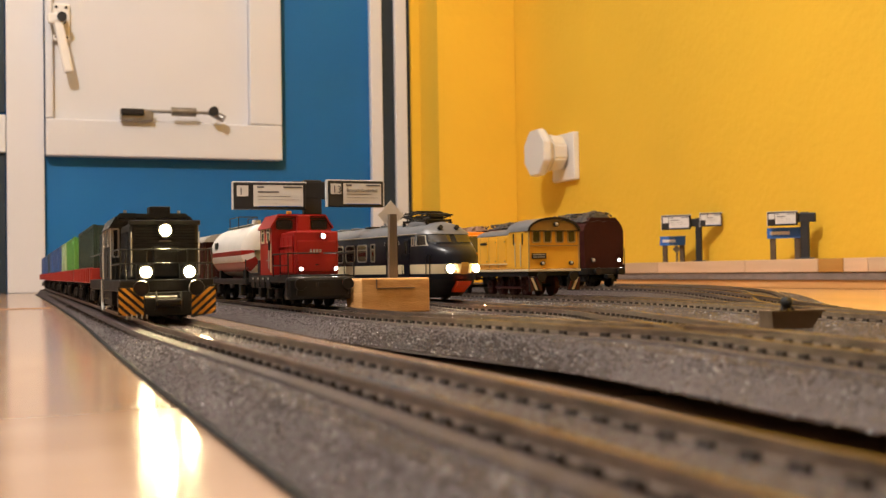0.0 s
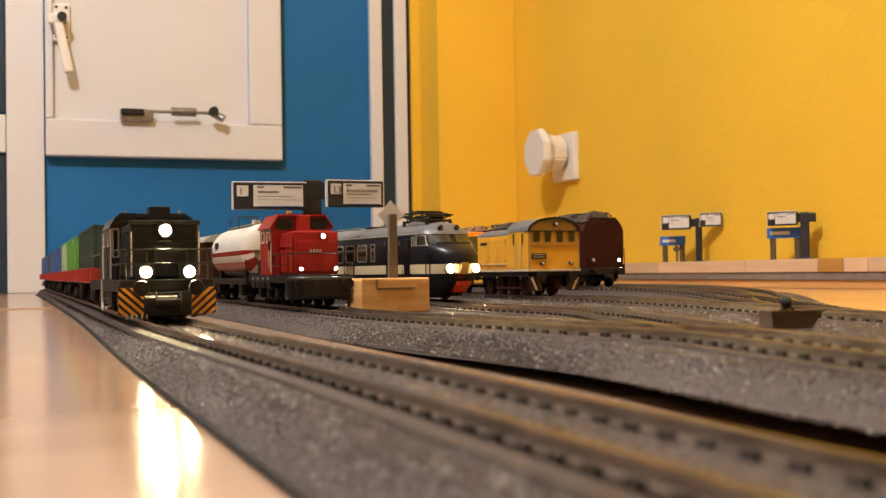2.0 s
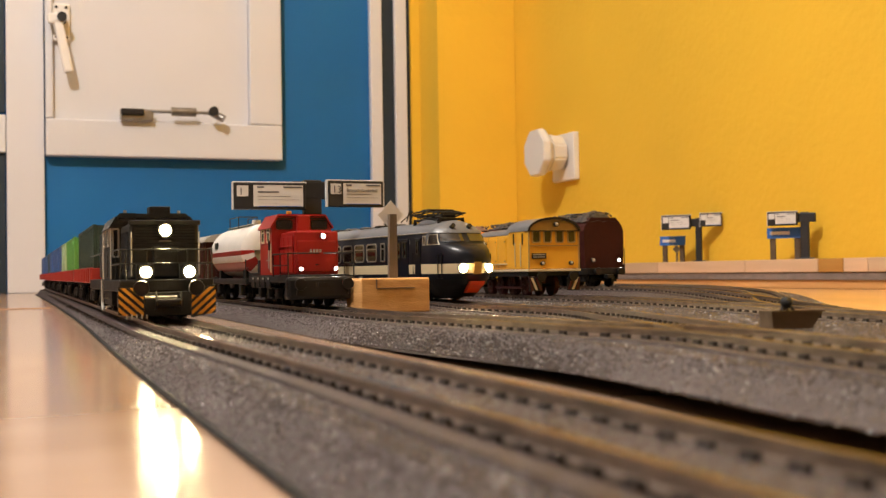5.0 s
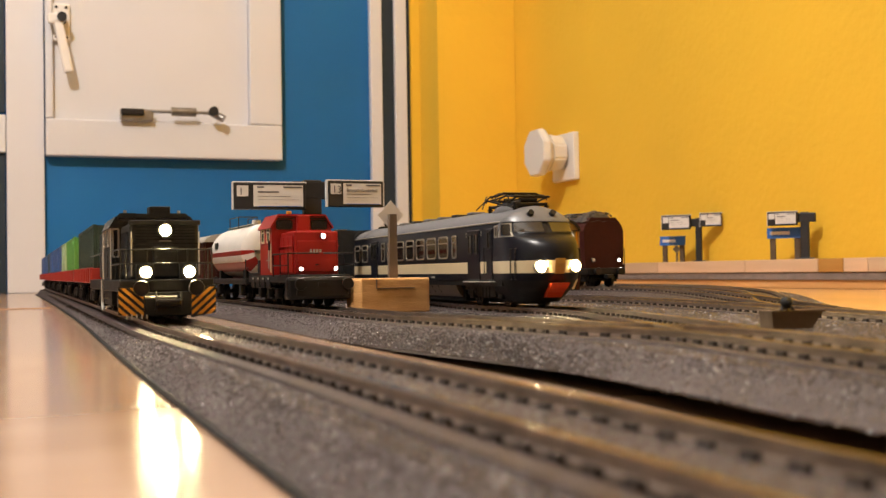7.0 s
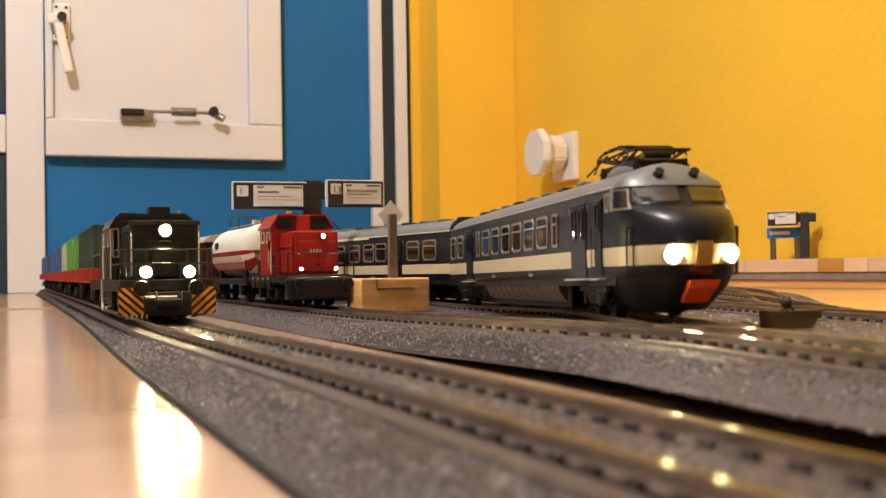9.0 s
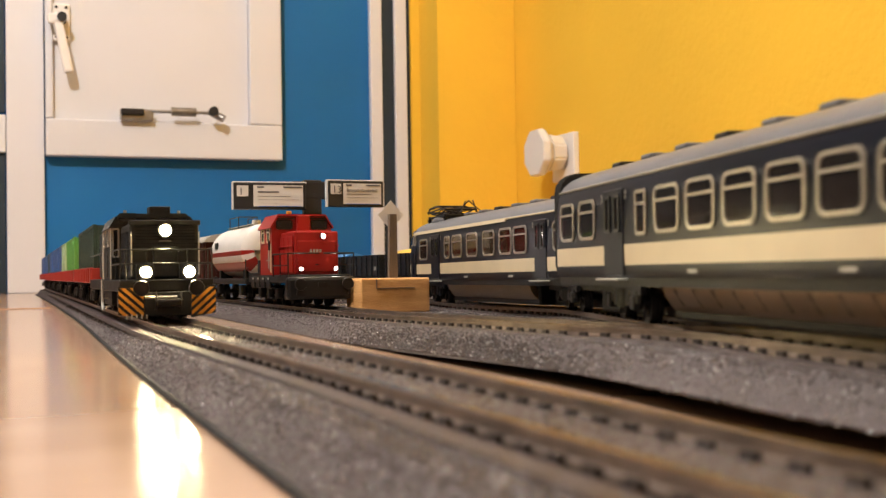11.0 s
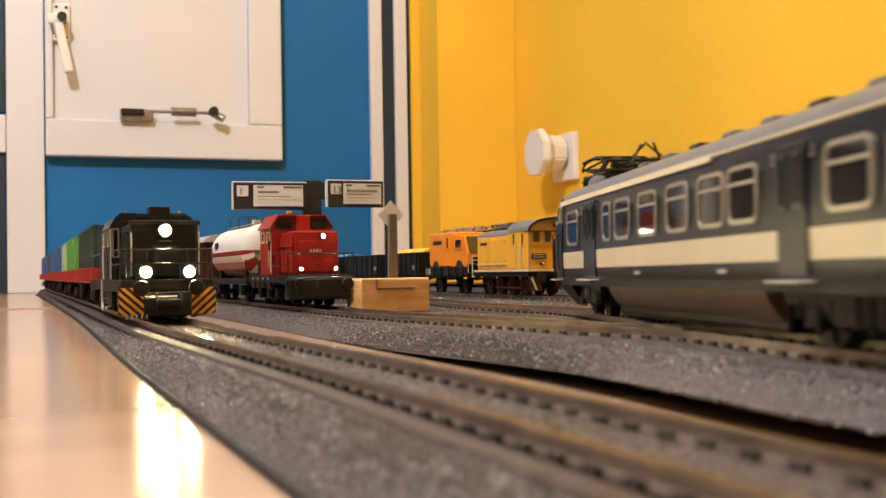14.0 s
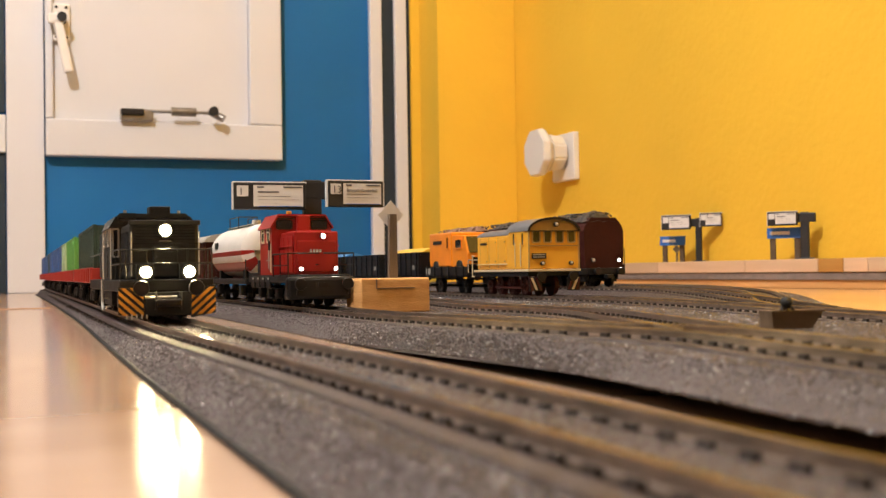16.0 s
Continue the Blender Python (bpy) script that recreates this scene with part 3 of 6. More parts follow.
    for s in (-1, 1):
        bm = bmesh.new()
        cyl(bm, Matrix.Translation((s * 0.0052, NOSE_Y + 0.0045, 0.0395)) @ pose(0, 0, 0, -62, 0, 0), 0.0016, 0.0013, 0.0045, 14)
        part("roof_lamp", bm, M["steel"], car, "", True)
    pantograph(car, NOSE_Y - 0.019)
    # cab windows round the nose
    for s in (-1, 1):
        side_window(car, s, 0.0163, NOSE_Y - 0.0050, 0.0335, 0.0036, 0.0056, False, "alu", 0.0006)
    for t0, t1, z0, z1, fr in ((0.252, 0.335, 0.0312, 0.0366, "alu"), (0.352, 0.490, 0.0326, 0.0372, "navy"), (0.510, 0.648, 0.0326, 0.0372, "navy"), (0.665, 0.748, 0.0312, 0.0366, "alu")):
        bm = bmesh.new()
        patch(bm, z0 - 0.0004, z1 + 0.0004, t0 - 0.004, t1 + 0.004, 0.0003)
        f = part("cab_window", bm, M[fr], car)
        bm = bmesh.new()
        patch(bm, z0 + 0.0002, z1 - 0.0002, t0 + 0.003, t1 - 0.003, 0.00055)
        part("pane", bm, M["pane"], f)
    # nose: emblem, red hatch, lamps, hand rails, coupler
    bm = bmesh.new()
    patch(bm, 0.0146, 0.0212, 0.483, 0.517, 0.0004)
    part("emblem", bm, M["olive"], car, "yellow emblem panel on the nose")
    bm = bmesh.new()
    patch(bm, 0.0046, 0.0108, 0.472, 0.528, 0.0045)
    part("coupler_hatch", bm, M["red_hatch" if lit else "frame_black"], car, "red orange coupler hatch" if lit else "black coupler hatch")
    for t in (0.428, 0.572):
        p, q = shell_point(0.0178, t), shell_point(0.0178, t, 0.002)
        d = Vector(((p - q).x * 0.5, (p - q).y + 0.001, 0)).normalized()
        m = Matrix.Translation(p - d * 0.0012) @ d.to_track_quat("Z", "Y").to_matrix().to_4x4()
        bm = bmesh.new()
        cyl(bm, m, 0.0031, 0.0029, 0.0022, 20)
        h = part("headlight", bm, M["alu"], car, "", True)
        bm = bmesh.new()
        bmesh.ops.create_uvsphere(bm, u_segments=16, v_segments=10, radius=0.0023, matrix=m @ Matrix.Translation((0, 0, 0.0019)) @ Matrix.Diagonal((1, 1, 0.55, 1)))
        part("lens", bm, M["lamp_on" if lit else "lamp_off"], h, "lit warm white lens" if lit else "unlit lens")
    for t in (0.315, 0.335, 0.665, 0.685):
        bm = bmesh.new()
        a, b = shell_point(0.0125, t, -0.0009), shell_point(0.0255, t, -0.0009)
        rod(bm, a, b, 0.00028)
        for e in (a, b):
            rod(bm, e, shell_point(e.z, t, 0.0005), 0.00028)
        part("hand_rail", bm, M["steel"], car)
    if bellows:
        for k in range(7):
            bm = bmesh.new()
            y = TAIL_Y - 0.0011 - k * 0.0009
            extrude(bm, [(p[0], p[1] + 0.0270) for p in rounded(0.0304 - 0.0012 * (k % 2), 0.0345 - 0.0012 * (k % 2), 0.006)], "y", y - 0.0004, y + 0.0004)
            part("bellows_fold", bm, M["rubber"], car)
    return car


TAIL_1, TAIL_2 = 0.0066 - LEN_1 / 2, 0.0066 - LEN_2 / 2
WIN_1 = [(TAIL_1 + y, w) for y, w in [(0.0112, 0.0131), (0.0292, 0.0141), (0.0708, 0.0072)] + [(0.0870 + 0.0186 * k, 0.0149) for k in range(6)] + [(0.1962, 0.0062)]]
WIN_2 = [(TAIL_2 + y, w) for y, w in [(0.2425, 0.0161), (0.1982, 0.0097), (0.1816, 0.0161), (0.1579, 0.0163), (0.1341, 0.0163), (0.1120, 0.0156), (0.0943, 0.0156), (0.0507, 0.0160), (0.0300, 0.0160)]]
CARS = [railcar("dark blue railcar with cream stripe and lit headlights", True, WIN_1, [(TAIL_1 + 0.0512, 0.0147), (TAIL_1 + 0.2230, 0.0160)], True, LEN_1, PIV_1),
        railcar("dark blue trailing railcar with cream stripe and unlit nose", False, WIN_2, [(TAIL_2 + 0.2195, 0.0155), (TAIL_2 + 0.0716, 0.0128)], True, LEN_2, PIV_2)]


# ---- locomotives and wagons that stand; each front is at y = 0, facing the camera's side ----
def at_track(x, y):
    return pose(x, y, RAIL)


def lamp(parent, x, y, z, r, lit, facing=-1):
    bm = bmesh.new()
    cyl(bm, pose(x, y, z, 90, 0, 0), r * 1.35, r * 1.3, 0.0016, 20)
    h = part("headlight", bm, M["steel"], parent, "", True)
    bm = bmesh.new()
    bmesh.ops.create_uvsphere(bm, u_segments=16, v_segments=10, radius=r, matrix=Matrix.Translation((x, y - 0.0014, z)) @ Matrix.Diagonal((1, 0.6, 1, 1)))
    part("lens", bm, M[lit], h, "lit lens" if lit != "lamp_off" else "unlit lens")


def railing(parent, pts, r=0.00032, material="hand_rail", name="hand_rail"):
    bm = bmesh.new()
    for a, b in zip(pts, pts[1:]):
        rod(bm, a, b, r, 6)
    return part(name, bm, M[material], parent)


def clipped(c, w, x0, x1, z0, z1):
    """The part of a slanting stripe, c <= z - 0.9 (x - x0) <= c + w, that lies in a rectangle."""
    pts = [(x0, z0), (x1, z0), (x1, z1), (x0, z1)]
    for sign, lim in ((1, c), (-1, c + w)):
        out = []
        for p, q in zip(pts, pts[1:] + pts[:1]):
            a, b = (sign * (v[1] - 0.9 * (v[0] - x0) - lim) for v in (p, q))
            if a >= 0:
                out.append(p)
            if a * b < 0:
                f = a / (a - b)
                out.append((p[0] + f * (q[0] - p[0]), p[1] + f * (q[1] - p[1])))
        pts = out
        if len(pts) < 3:
            return []
    return pts


def black_loco():
    v = thing("diesel_locomotive", "dark grey black diesel locomotive with three bright headlights", "locomotive", m=at_track(T1, 0.421))
    B = M["loco_black"]
    slab("frame", (-0.0172, 0.0172, 0.0, 0.168, 0.0105, 0.0150), M["frame_black"], v, 0.0005)
    slab("front_hood", (-0.0128, 0.0128, 0.006, 0.0440, 0.0152, 0.0368), B, v, 0.0016)
    slab("hood_top_box", (-0.0105, 0.0105, 0.008, 0.043, 0.0366, 0.0376), B, v, 0.0004)
    slab("rear_hood", (-0.0128, 0.0128, 0.0800, 0.164, 0.0152, 0.0380), B, v, 0.0016)
    bm = bmesh.new()
    extrude(bm, [(-0.0168, 0.0152), (0.0168, 0.0152), (0.0168, 0.0350), (0.0145, 0.0405), (-0.0145, 0.0405), (-0.0168, 0.0350)], "y", 0.0440, 0.0800)
    part("cab", bm, B, v)
    bm = bmesh.new()
    extrude(bm, [(-0.0176, 0.0360), (-0.0150, 0.0406), (-0.0120, 0.0418), (0.0120, 0.0418), (0.0150, 0.0406), (0.0176, 0.0360), (0.0168, 0.0358), (0.0142, 0.0400), (-0.0142, 0.0400), (-0.0168, 0.0358)], "y", 0.0415, 0.0825)
    part("cab_roof", bm, B, v)
    slab("exhaust_stack", (-0.0010, 0.0075, 0.0470, 0.0560, 0.0414, 0.0452), B, v, 0.0004)
    for x in (-0.0108, 0.0108):
        slab("roof_beacon", (x - 0.0006, x + 0.0006, 0.046, 0.0472, 0.0416, 0.0434), M["hand_rail"], v)
    for s in (-1, 1):
        side_window(v, s, 0.0168, 0.0520, 0.0328, 0.0100, 0.0085, False, "hand_rail")
        side_window(v, s, 0.0168, 0.0720, 0.0328, 0.0100, 0.0085, False, "hand_rail")
        front_window(v, s * 0.0100, 0.0440, 0.0400, 0.0080, 0.0042, "loco_black")
        front_window(v, s * 0.01485, 0.0440, 0.0300, 0.0030, 0.0120, "hand_rail", 0.0006)
        railing(v, [(s * 0.0168, 0.0425, 0.0152), (s * 0.0168, 0.0425, 0.0365), (s * 0.0160, 0.0425, 0.0385)])
        railing(v, [(s * 0.0168, 0.0815, 0.0152), (s * 0.0168, 0.0815, 0.0345), (s * 0.0155, 0.0815, 0.0395)], 0.0006)
        railing(v, [(s * 0.0168, 0.0015, 0.0150), (s * 0.0168, 0.0015, 0.0265), (s * 0.0168, 0.040, 0.0265)], 0.0003, "loco_black")
        railing(v, [(s * 0.0168, 0.020, 0.0150), (s * 0.0168, 0.020, 0.0265)], 0.0003, "loco_black")
        railing(v, [(s * 0.0168, 0.0015, 0.0210), (s * 0.0168, 0.040, 0.0210)], 0.0003, "loco_black")
        railing(v, [(s * 0.0170, 0.084, 0.0265), (s * 0.0170, 0.166, 0.0265)], 0.0003, "loco_black")
        # step boxes with warning stripes at the corners
        bm = bmesh.new()
        extrude(bm, [(s * 0.0178, 0.0022), (s * 0.0086, 0.0006), (s * 0.0086, 0.0116), (s * 0.0178, 0.0128)], "y", -0.0005, 0.0007)
        plate = part("corner_plate", bm, M["loco_black"], v)
        for k in range(7):
            q = clipped(-0.0075 + 0.0030 * k, 0.0015, 0.0088, 0.0177, 0.0018, 0.0120)
            if len(q) < 3:
                continue
            bm = bmesh.new()
            extrude(bm, [(s * a, b) for a, b in q], "y", -0.0010, -0.0004)
            part("warning_stripe", bm, M["warn_yellow"], plate, "yellow warning stripe")
        for k in range(3):
            slab("step", (min(s * 0.0140, s * 0.0178), max(s * 0.0140, s * 0.0178), 0.0775, 0.0845, 0.0030 + k * 0.0036, 0.0036 + k * 0.0036), M["hand_rail"], v, 0.0001)
        railing(v, [(s * 0.0178, 0.0775, 0.0150), (s * 0.0178, 0.0775, 0.0050), (s * 0.0178, 0.0735, 0.0020)], 0.0006)
        slab("fuel_tank", (min(s * 0.0090, s * 0.0150), max(s * 0.0090, s * 0.0150), 0.064, 0.104, 0.0040, 0.0102), M["frame_black"], v, 0.0006)
        lamp(v, s * 0.0079, -0.0002, 0.0178, 0.0021, "lamp_on")
        slab("lamp_bracket", (s * 0.0079 - 0.0032, s * 0.0079 + 0.0032, 0.0010, 0.0040, 0.0150, 0.0208), B, v, 0.0004)
        for k in range(7):
            slab("louvre", (min(s * 0.01275, s * 0.0131), max(s * 0.01275, s * 0.0131), 0.012 + k * 0.004, 0.0145 + k * 0.004, 0.018, 0.0335), M["frame_black"], v)
    lamp(v, 0.0, 0.0058, 0.0335, 0.0022, "lamp_on")
    slab("hood_top_lip", (-0.0132, 0.0132, 0.0050, 0.0070, 0.0355, 0.0374), B, v, 0.0003)
    slab("hood_belt", (-0.0131, 0.0131, 0.0050, 0.0062, 0.0282, 0.0288), M["frame_black"], v)
    slab("front_door", (-0.0045, 0.0045, 0.0048, 0.0060, 0.0160, 0.0275), B, v, 0.0003)
    for k in range(5):
        slab("grille_slat", (-0.0110, 0.0110, 0.0050, 0.0058, 0.0298 + k * 0.0011, 0.0303 + k * 0.0011), M["frame_black"], v)
    for x in (-0.0150, -0.0075, 0.0075, 0.0150):
        railing(v, [(x, -0.0002, 0.0150), (x, -0.0002, 0.0262)], 0.0003, "loco_black")
    railing(v, [(-0.0168, -0.0002, 0.0262), (0.0168, -0.0002, 0.0262)], 0.0003, "loco_black")
    railing(v, [(-0.0168, -0.0002, 0.0210), (0.0168, -0.0002, 0.0210)], 0.0003, "loco_black")
    for x in (-0.0125, 0.0125):
        railing(v, [(x, 0.0046, 0.0165), (x, 0.0046, 0.0330)], 0.0003, "hand_rail")
    for k in range(5):
        railing(v, [(-0.0150 + k * 0.0018, -0.0022, 0.0022), (-0.0150 + k * 0.0018, -0.0022, 0.0006)], 0.0003, "hand_rail", "brake_hose")
    for s in (-1, 1):
        railing(v, [(s * 0.0045, -0.0030, 0.0106), (s * 0.0045, -0.0045, 0.0070), (s * 0.0045, -0.0030, 0.0035)], 0.0005, "steel", "brake_hose")
        slab("cab_side_door", (min(s * 0.0166, s * 0.0171), max(s * 0.0166, s * 0.0171), 0.0585, 0.0655, 0.0160, 0.0345), B, v, 0.0002)
        slab("hood_side_box", (min(s * 0.0126, s * 0.0150), max(s * 0.0126, s * 0.0150), 0.092, 0.120, 0.0152, 0.0240), B, v, 0.0006)
    for z in (0.0296,):
        railing(v, [(-0.0022, 0.0056, z), (0.0022, 0.0056, z)], 0.0003, "hand_rail", "grille_bar")
    buffers(v, 0.0, 0.0118)
    railing(v, [(-0.0085, -0.0035, 0.0085), (0.0030, -0.0035, 0.0085)], 0.0005, "hand_rail", "coupling_bar")
    slab("coupling", (-0.0045, 0.0045, -0.0060, 0.0, 0.0050, 0.0078), M["steel"], v, 0.0008)
    slab("plough", (-0.0085, 0.0085, -0.0010, 0.0006, 0.0014, 0.0104), M["frame_black"], v, 0.0003)
    bogie(v, 0.034, 0.026), bogie(v, 0.134, 0.026)


def container_wagon(y, load, first_label):
    w = thing("container_wagon", "red flat container wagon with black bogies", "wagon", "container train", at_track(T1, y))
    slab("deck", (-0.0160, 0.0160, 0.0, 0.158, 0.0186, 0.0200), M["wagon_red"], w, 0.0003)
    for s in (-1, 1):
        slab("side_sill", (s * 0.0155 - 0.0008, s * 0.0155 + 0.0008, 0.0, 0.158, 0.0130, 0.0212), M["wagon_red"], w, 0.0003)
        for k in range(10):
            slab("stake_pocket", (s * 0.0167 - 0.0005, s * 0.0167 + 0.0005, 0.008 + k * 0.0156, 0.0105 + k * 0.0156, 0.0136, 0.0208), M["wagon_red"], w)
    slab("end_beam", (-0.0155, 0.0155, -0.0006, 0.0012, 0.0128, 0.0208), M["wagon_red"], w, 0.0002)
    slab("centre_beam", (-0.004, 0.004, 0.004, 0.154, 0.0100, 0.0185), M["frame_black"], w)
    bogie(w, 0.024, 0.021), bogie(w, 0.134, 0.021)
    buffers(w, 0.0)
    for off, length, m, label in load:
        c = thing("shipping_container", label, "container", "containers on the wagons", at_track(T1, y + off))
        z0, z1 = 0.0201, 0.0440
        slab("shell", (-0.0136, 0.0136, 0.0004, length - 0.0004, z0 + 0.0003, z1 - 0.0004), M[m], c)
        for s in (-1, 1):
            n = int(length / 0.0042)
            bm = bmesh.new()
            for k in range(n):
                a = 0.0022 + k * (length - 0.0044) / n
                box(bm, min(s * 0.0134, s * 0.0140), max(s * 0.0134, s * 0.0140), a, a + 0.0021, z0 + 0.0016, z1 - 0.0016)
            tagged(part("corrugation", bm, M[m], c), kind="stuff")
            for z in (z0, z1 - 0.0014):
                slab("side_rail", (min(s * 0.0128, s * 0.0142), max(s * 0.0128, s * 0.0142), 0.0, length, z, z + 0.0014), M[m], c)
            for e in (0.0, length - 0.0016):
                slab("corner_post", (min(s * 0.0126, s * 0.0143), max(s * 0.0126, s * 0.0143), e - 0.0002, e + 0.0018, z0, z1), M[m], c)
        for x in (-0.0065, 0.0065):
            slab("door_leaf", (x - 0.0058, x + 0.0058, -0.0004, 0.0006, z0 + 0.0012, z1 - 0.0012), M[m], c, 0.0002)
            railing(c, [(x - 0.002, -0.0008, z0 + 0.001), (x - 0.002, -0.0008, z1 - 0.001)], 0.0003, "hand_rail", "lock_rod")
            railing(c, [(x + 0.003, -0.0008, z0 + 0.001), (x + 0.003, -0.0008, z1 - 0.001)], 0.0003, "hand_rail", "lock_rod")
        if m == "green":
            slab("sticker", (-0.0095, -0.0015, -0.0012, -0.0006, 0.0330, 0.0400), M["sticker"], c)


def red_loco():
    v = thing("shunting_locomotive", "bright red shunting locomotive with a black frame and lit lamps", "locomotive", m=at_track(T2, 0.522))
    R = M["loco_red"]
    slab("frame", (-0.0160, 0.0160, 0.006, 0.100, 0.0120, 0.0158), M["frame_black"], v, 0.0006)
    slab("buffer_beam", (-0.0172, 0.0172, 0.0, 0.0065, 0.0036, 0.0148), M["black"], v, 0.0018)
    slab("beam_slot", (-0.0020, 0.0032, -0.0006, 0.0004, 0.0096, 0.0118), M["steel"], v)
    slab("front_hood", (-0.0110, 0.0112, 0.0100, 0.0400, 0.0158, 0.0372), R, v, 0.0006)
    bm = bmesh.new()
    extrude(bm, [(-0.0158, 0.0158), (0.0158, 0.0158), (0.0158, 0.0400), (0.0120, 0.0460), (-0.0120, 0.0460), (-0.0158, 0.0400)], "y", 0.0395, 0.0680)
    part("cab", bm, R, v)
    bm = bmesh.new()
    extrude(bm, [(-0.0164, 0.0398), (-0.0122, 0.0462), (0.0122, 0.0462), (0.0164, 0.0398), (0.0170, 0.0402), (0.0126, 0.0472), (-0.0126, 0.0472), (-0.0170, 0.0402)], "y", 0.0380, 0.0695)
    part("cab_roof", bm, R, v)
    slab("mast", (-0.0030, 0.0038, 0.0360, 0.0398, 0.0370, 0.0466), R, v, 0.0005)
    slab("roof_beacon", (-0.0075, -0.0050, 0.040, 0.0425, 0.0472, 0.0490), M["warn_yellow"], v, 0.0005)
    for s in (-1, 1):
        front_window(v, s * 0.0092, 0.0394, 0.0418, 0.0088, 0.0052, "loco_black", 0.0014)
        slab("window_surround", (s * 0.0092 - 0.0050, s * 0.0092 + 0.0050, 0.0386, 0.0390, 0.0446, 0.0452), M["loco_black"], v)
        side_window(v, s, 0.0158, 0.0470, 0.0365, 0.0070, 0.0080, True, "cream", 0.0006)
        side_window(v, s, 0.0158, 0.0600, 0.0365, 0.0070, 0.0080, True, "cream", 0.0006)
        railing(v, [(s * 0.0160, 0.0410, 0.0170), (s * 0.0160, 0.0410, 0.0320)], 0.0004, "cream")
        lamp(v, s * 0.0088 + 0.0005, 0.0094, 0.0186, 0.0009, "lamp_white")
        # front railing
        railing(v, [(s * 0.0165, 0.0010, 0.0148), (s * 0.0165, 0.0010, 0.0262), (s * 0.0010, 0.0010, 0.0262)], 0.00035, "black")
        railing(v, [(s * 0.0165, 0.0010, 0.0205), (s * 0.0165, 0.034, 0.0205)], 0.0003, "black")
        railing(v, [(s * 0.0165, 0.0010, 0.0262), (s * 0.0165, 0.034, 0.0262), (s * 0.0165, 0.034, 0.0150)], 0.00035, "black")
        railing(v, [(s * 0.0165, 0.0180, 0.0150), (s * 0.0165, 0.0180, 0.0262)], 0.0003, "black")
        for k in range(4):
            slab("side_plate", (min(s * 0.0152, s * 0.0162), max(s * 0.0152, s * 0.0162), 0.044 + k * 0.013, 0.053 + k * 0.013, 0.0090, 0.0150), M["frame_black"], v, 0.0004)
            slab("label_plate", (min(s * 0.0162, s * 0.0164), max(s * 0.0162, s * 0.0164), 0.045 + k * 0.013, 0.049 + k * 0.013, 0.0135, 0.0145), M["hand_rail"], v)
            wheelset(v, 0.018 + k * 0.021)
            slab("axle_box", (min(s * 0.0110, s * 0.0138), max(s * 0.0110, s * 0.0138), 0.0150 + k * 0.021, 0.0215 + k * 0.021, 0.0035, 0.0090), M["frame_black"], v, 0.0006)
        slab("maker_plate", (min(s * 0.01105, s * 0.0114), max(s * 0.01105, s * 0.0114), 0.0150, 0.0210, 0.0255, 0.0285), M["hand_rail"], v)
        slab("mirror", (min(s * 0.0168, s * 0.0178), max(s * 0.0168, s * 0.0178), 0.0385, 0.0395, 0.0285, 0.0335), M["black"], v, 0.0003)
    lamp(v, 0.0030, 0.0094, 0.0348, 0.0011, "lamp_white")
    slab("hood_front_panel", (-0.0096, 0.0098, 0.0092, 0.0101, 0.0172, 0.0325), R, v, 0.0003)
    # running numbers, too small to read, as bars
    for x in (-0.0030, -0.0014, 0.0002, 0.0018):
        slab("number_bar", (x - 0.0005, x + 0.0005, 0.0089, 0.0092, 0.0268, 0.0283), M["hand_rail"], v)
    for k in range(3):
        slab("label_bar", (-0.0163, -0.0159, 0.0412 + 0.004 * k, 0.0438 + 0.004 * k, 0.0232, 0.0238), M["hand_rail"], v)
    slab("panel_handle", (-0.0008, 0.0008, 0.0086, 0.0092, 0.0205, 0.0210), M["steel"], v)
    slab("hood_top_cover", (-0.0085, 0.0087, 0.0130, 0.0380, 0.0371, 0.0379), R, v, 0.0003)
    for s in (-1, 1):
        for k in range(3):
            slab("hood_door", (min(s * 0.0111, s * 0.0117), max(s * 0.0111, s * 0.0117), 0.0120 + k * 0.0092, 0.0205 + k * 0.0092, 0.0170, 0.0350), R, v, 0.0002)
        railing(v, [(s * 0.0119, 0.0112, 0.0300), (s * 0.0119, 0.0385, 0.0300)], 0.0003, "loco_red")
        railing(v, [(s * 0.0130, -0.0022, 0.0125), (s * 0.0130, -0.0040, 0.0090), (s * 0.0130, -0.0022, 0.0060)], 0.0005, "steel", "brake_hose")
        slab("cab_lettering_bar", (min(s * 0.0158, s * 0.0161), max(s * 0.0158, s * 0.0161), 0.0460, 0.0475, 0.0190, 0.0290), M["hand_rail"], v)
        slab("foot_step", (min(s * 0.0150, s * 0.0172), max(s * 0.0150, s * 0.0172), 0.0345, 0.0400, 0.0035, 0.0042), M["frame_black"], v)
        slab("foot_step", (min(s * 0.0150, s * 0.0172), max(s * 0.0150, s * 0.0172), 0.0345, 0.0400, 0.0085, 0.0092), M["frame_black"], v)
        slab("sand_box", (min(s * 0.0120, s * 0.0158), max(s * 0.0120, s * 0.0158), 0.0700, 0.0760, 0.0172, 0.0240), M["frame_black"], v, 0.0004)
    slab("hood_grille", (-0.0112, -0.0106, 0.0180, 0.0340, 0.0180, 0.0340), M["loco_red"], v)
    buffers(v, 0.0, 0.0112, -1, 0.0118)
    slab("rear_deck", (-0.0160, 0.0160, 0.068, 0.100, 0.0158, 0.0172), M["frame_black"], v, 0.0004)


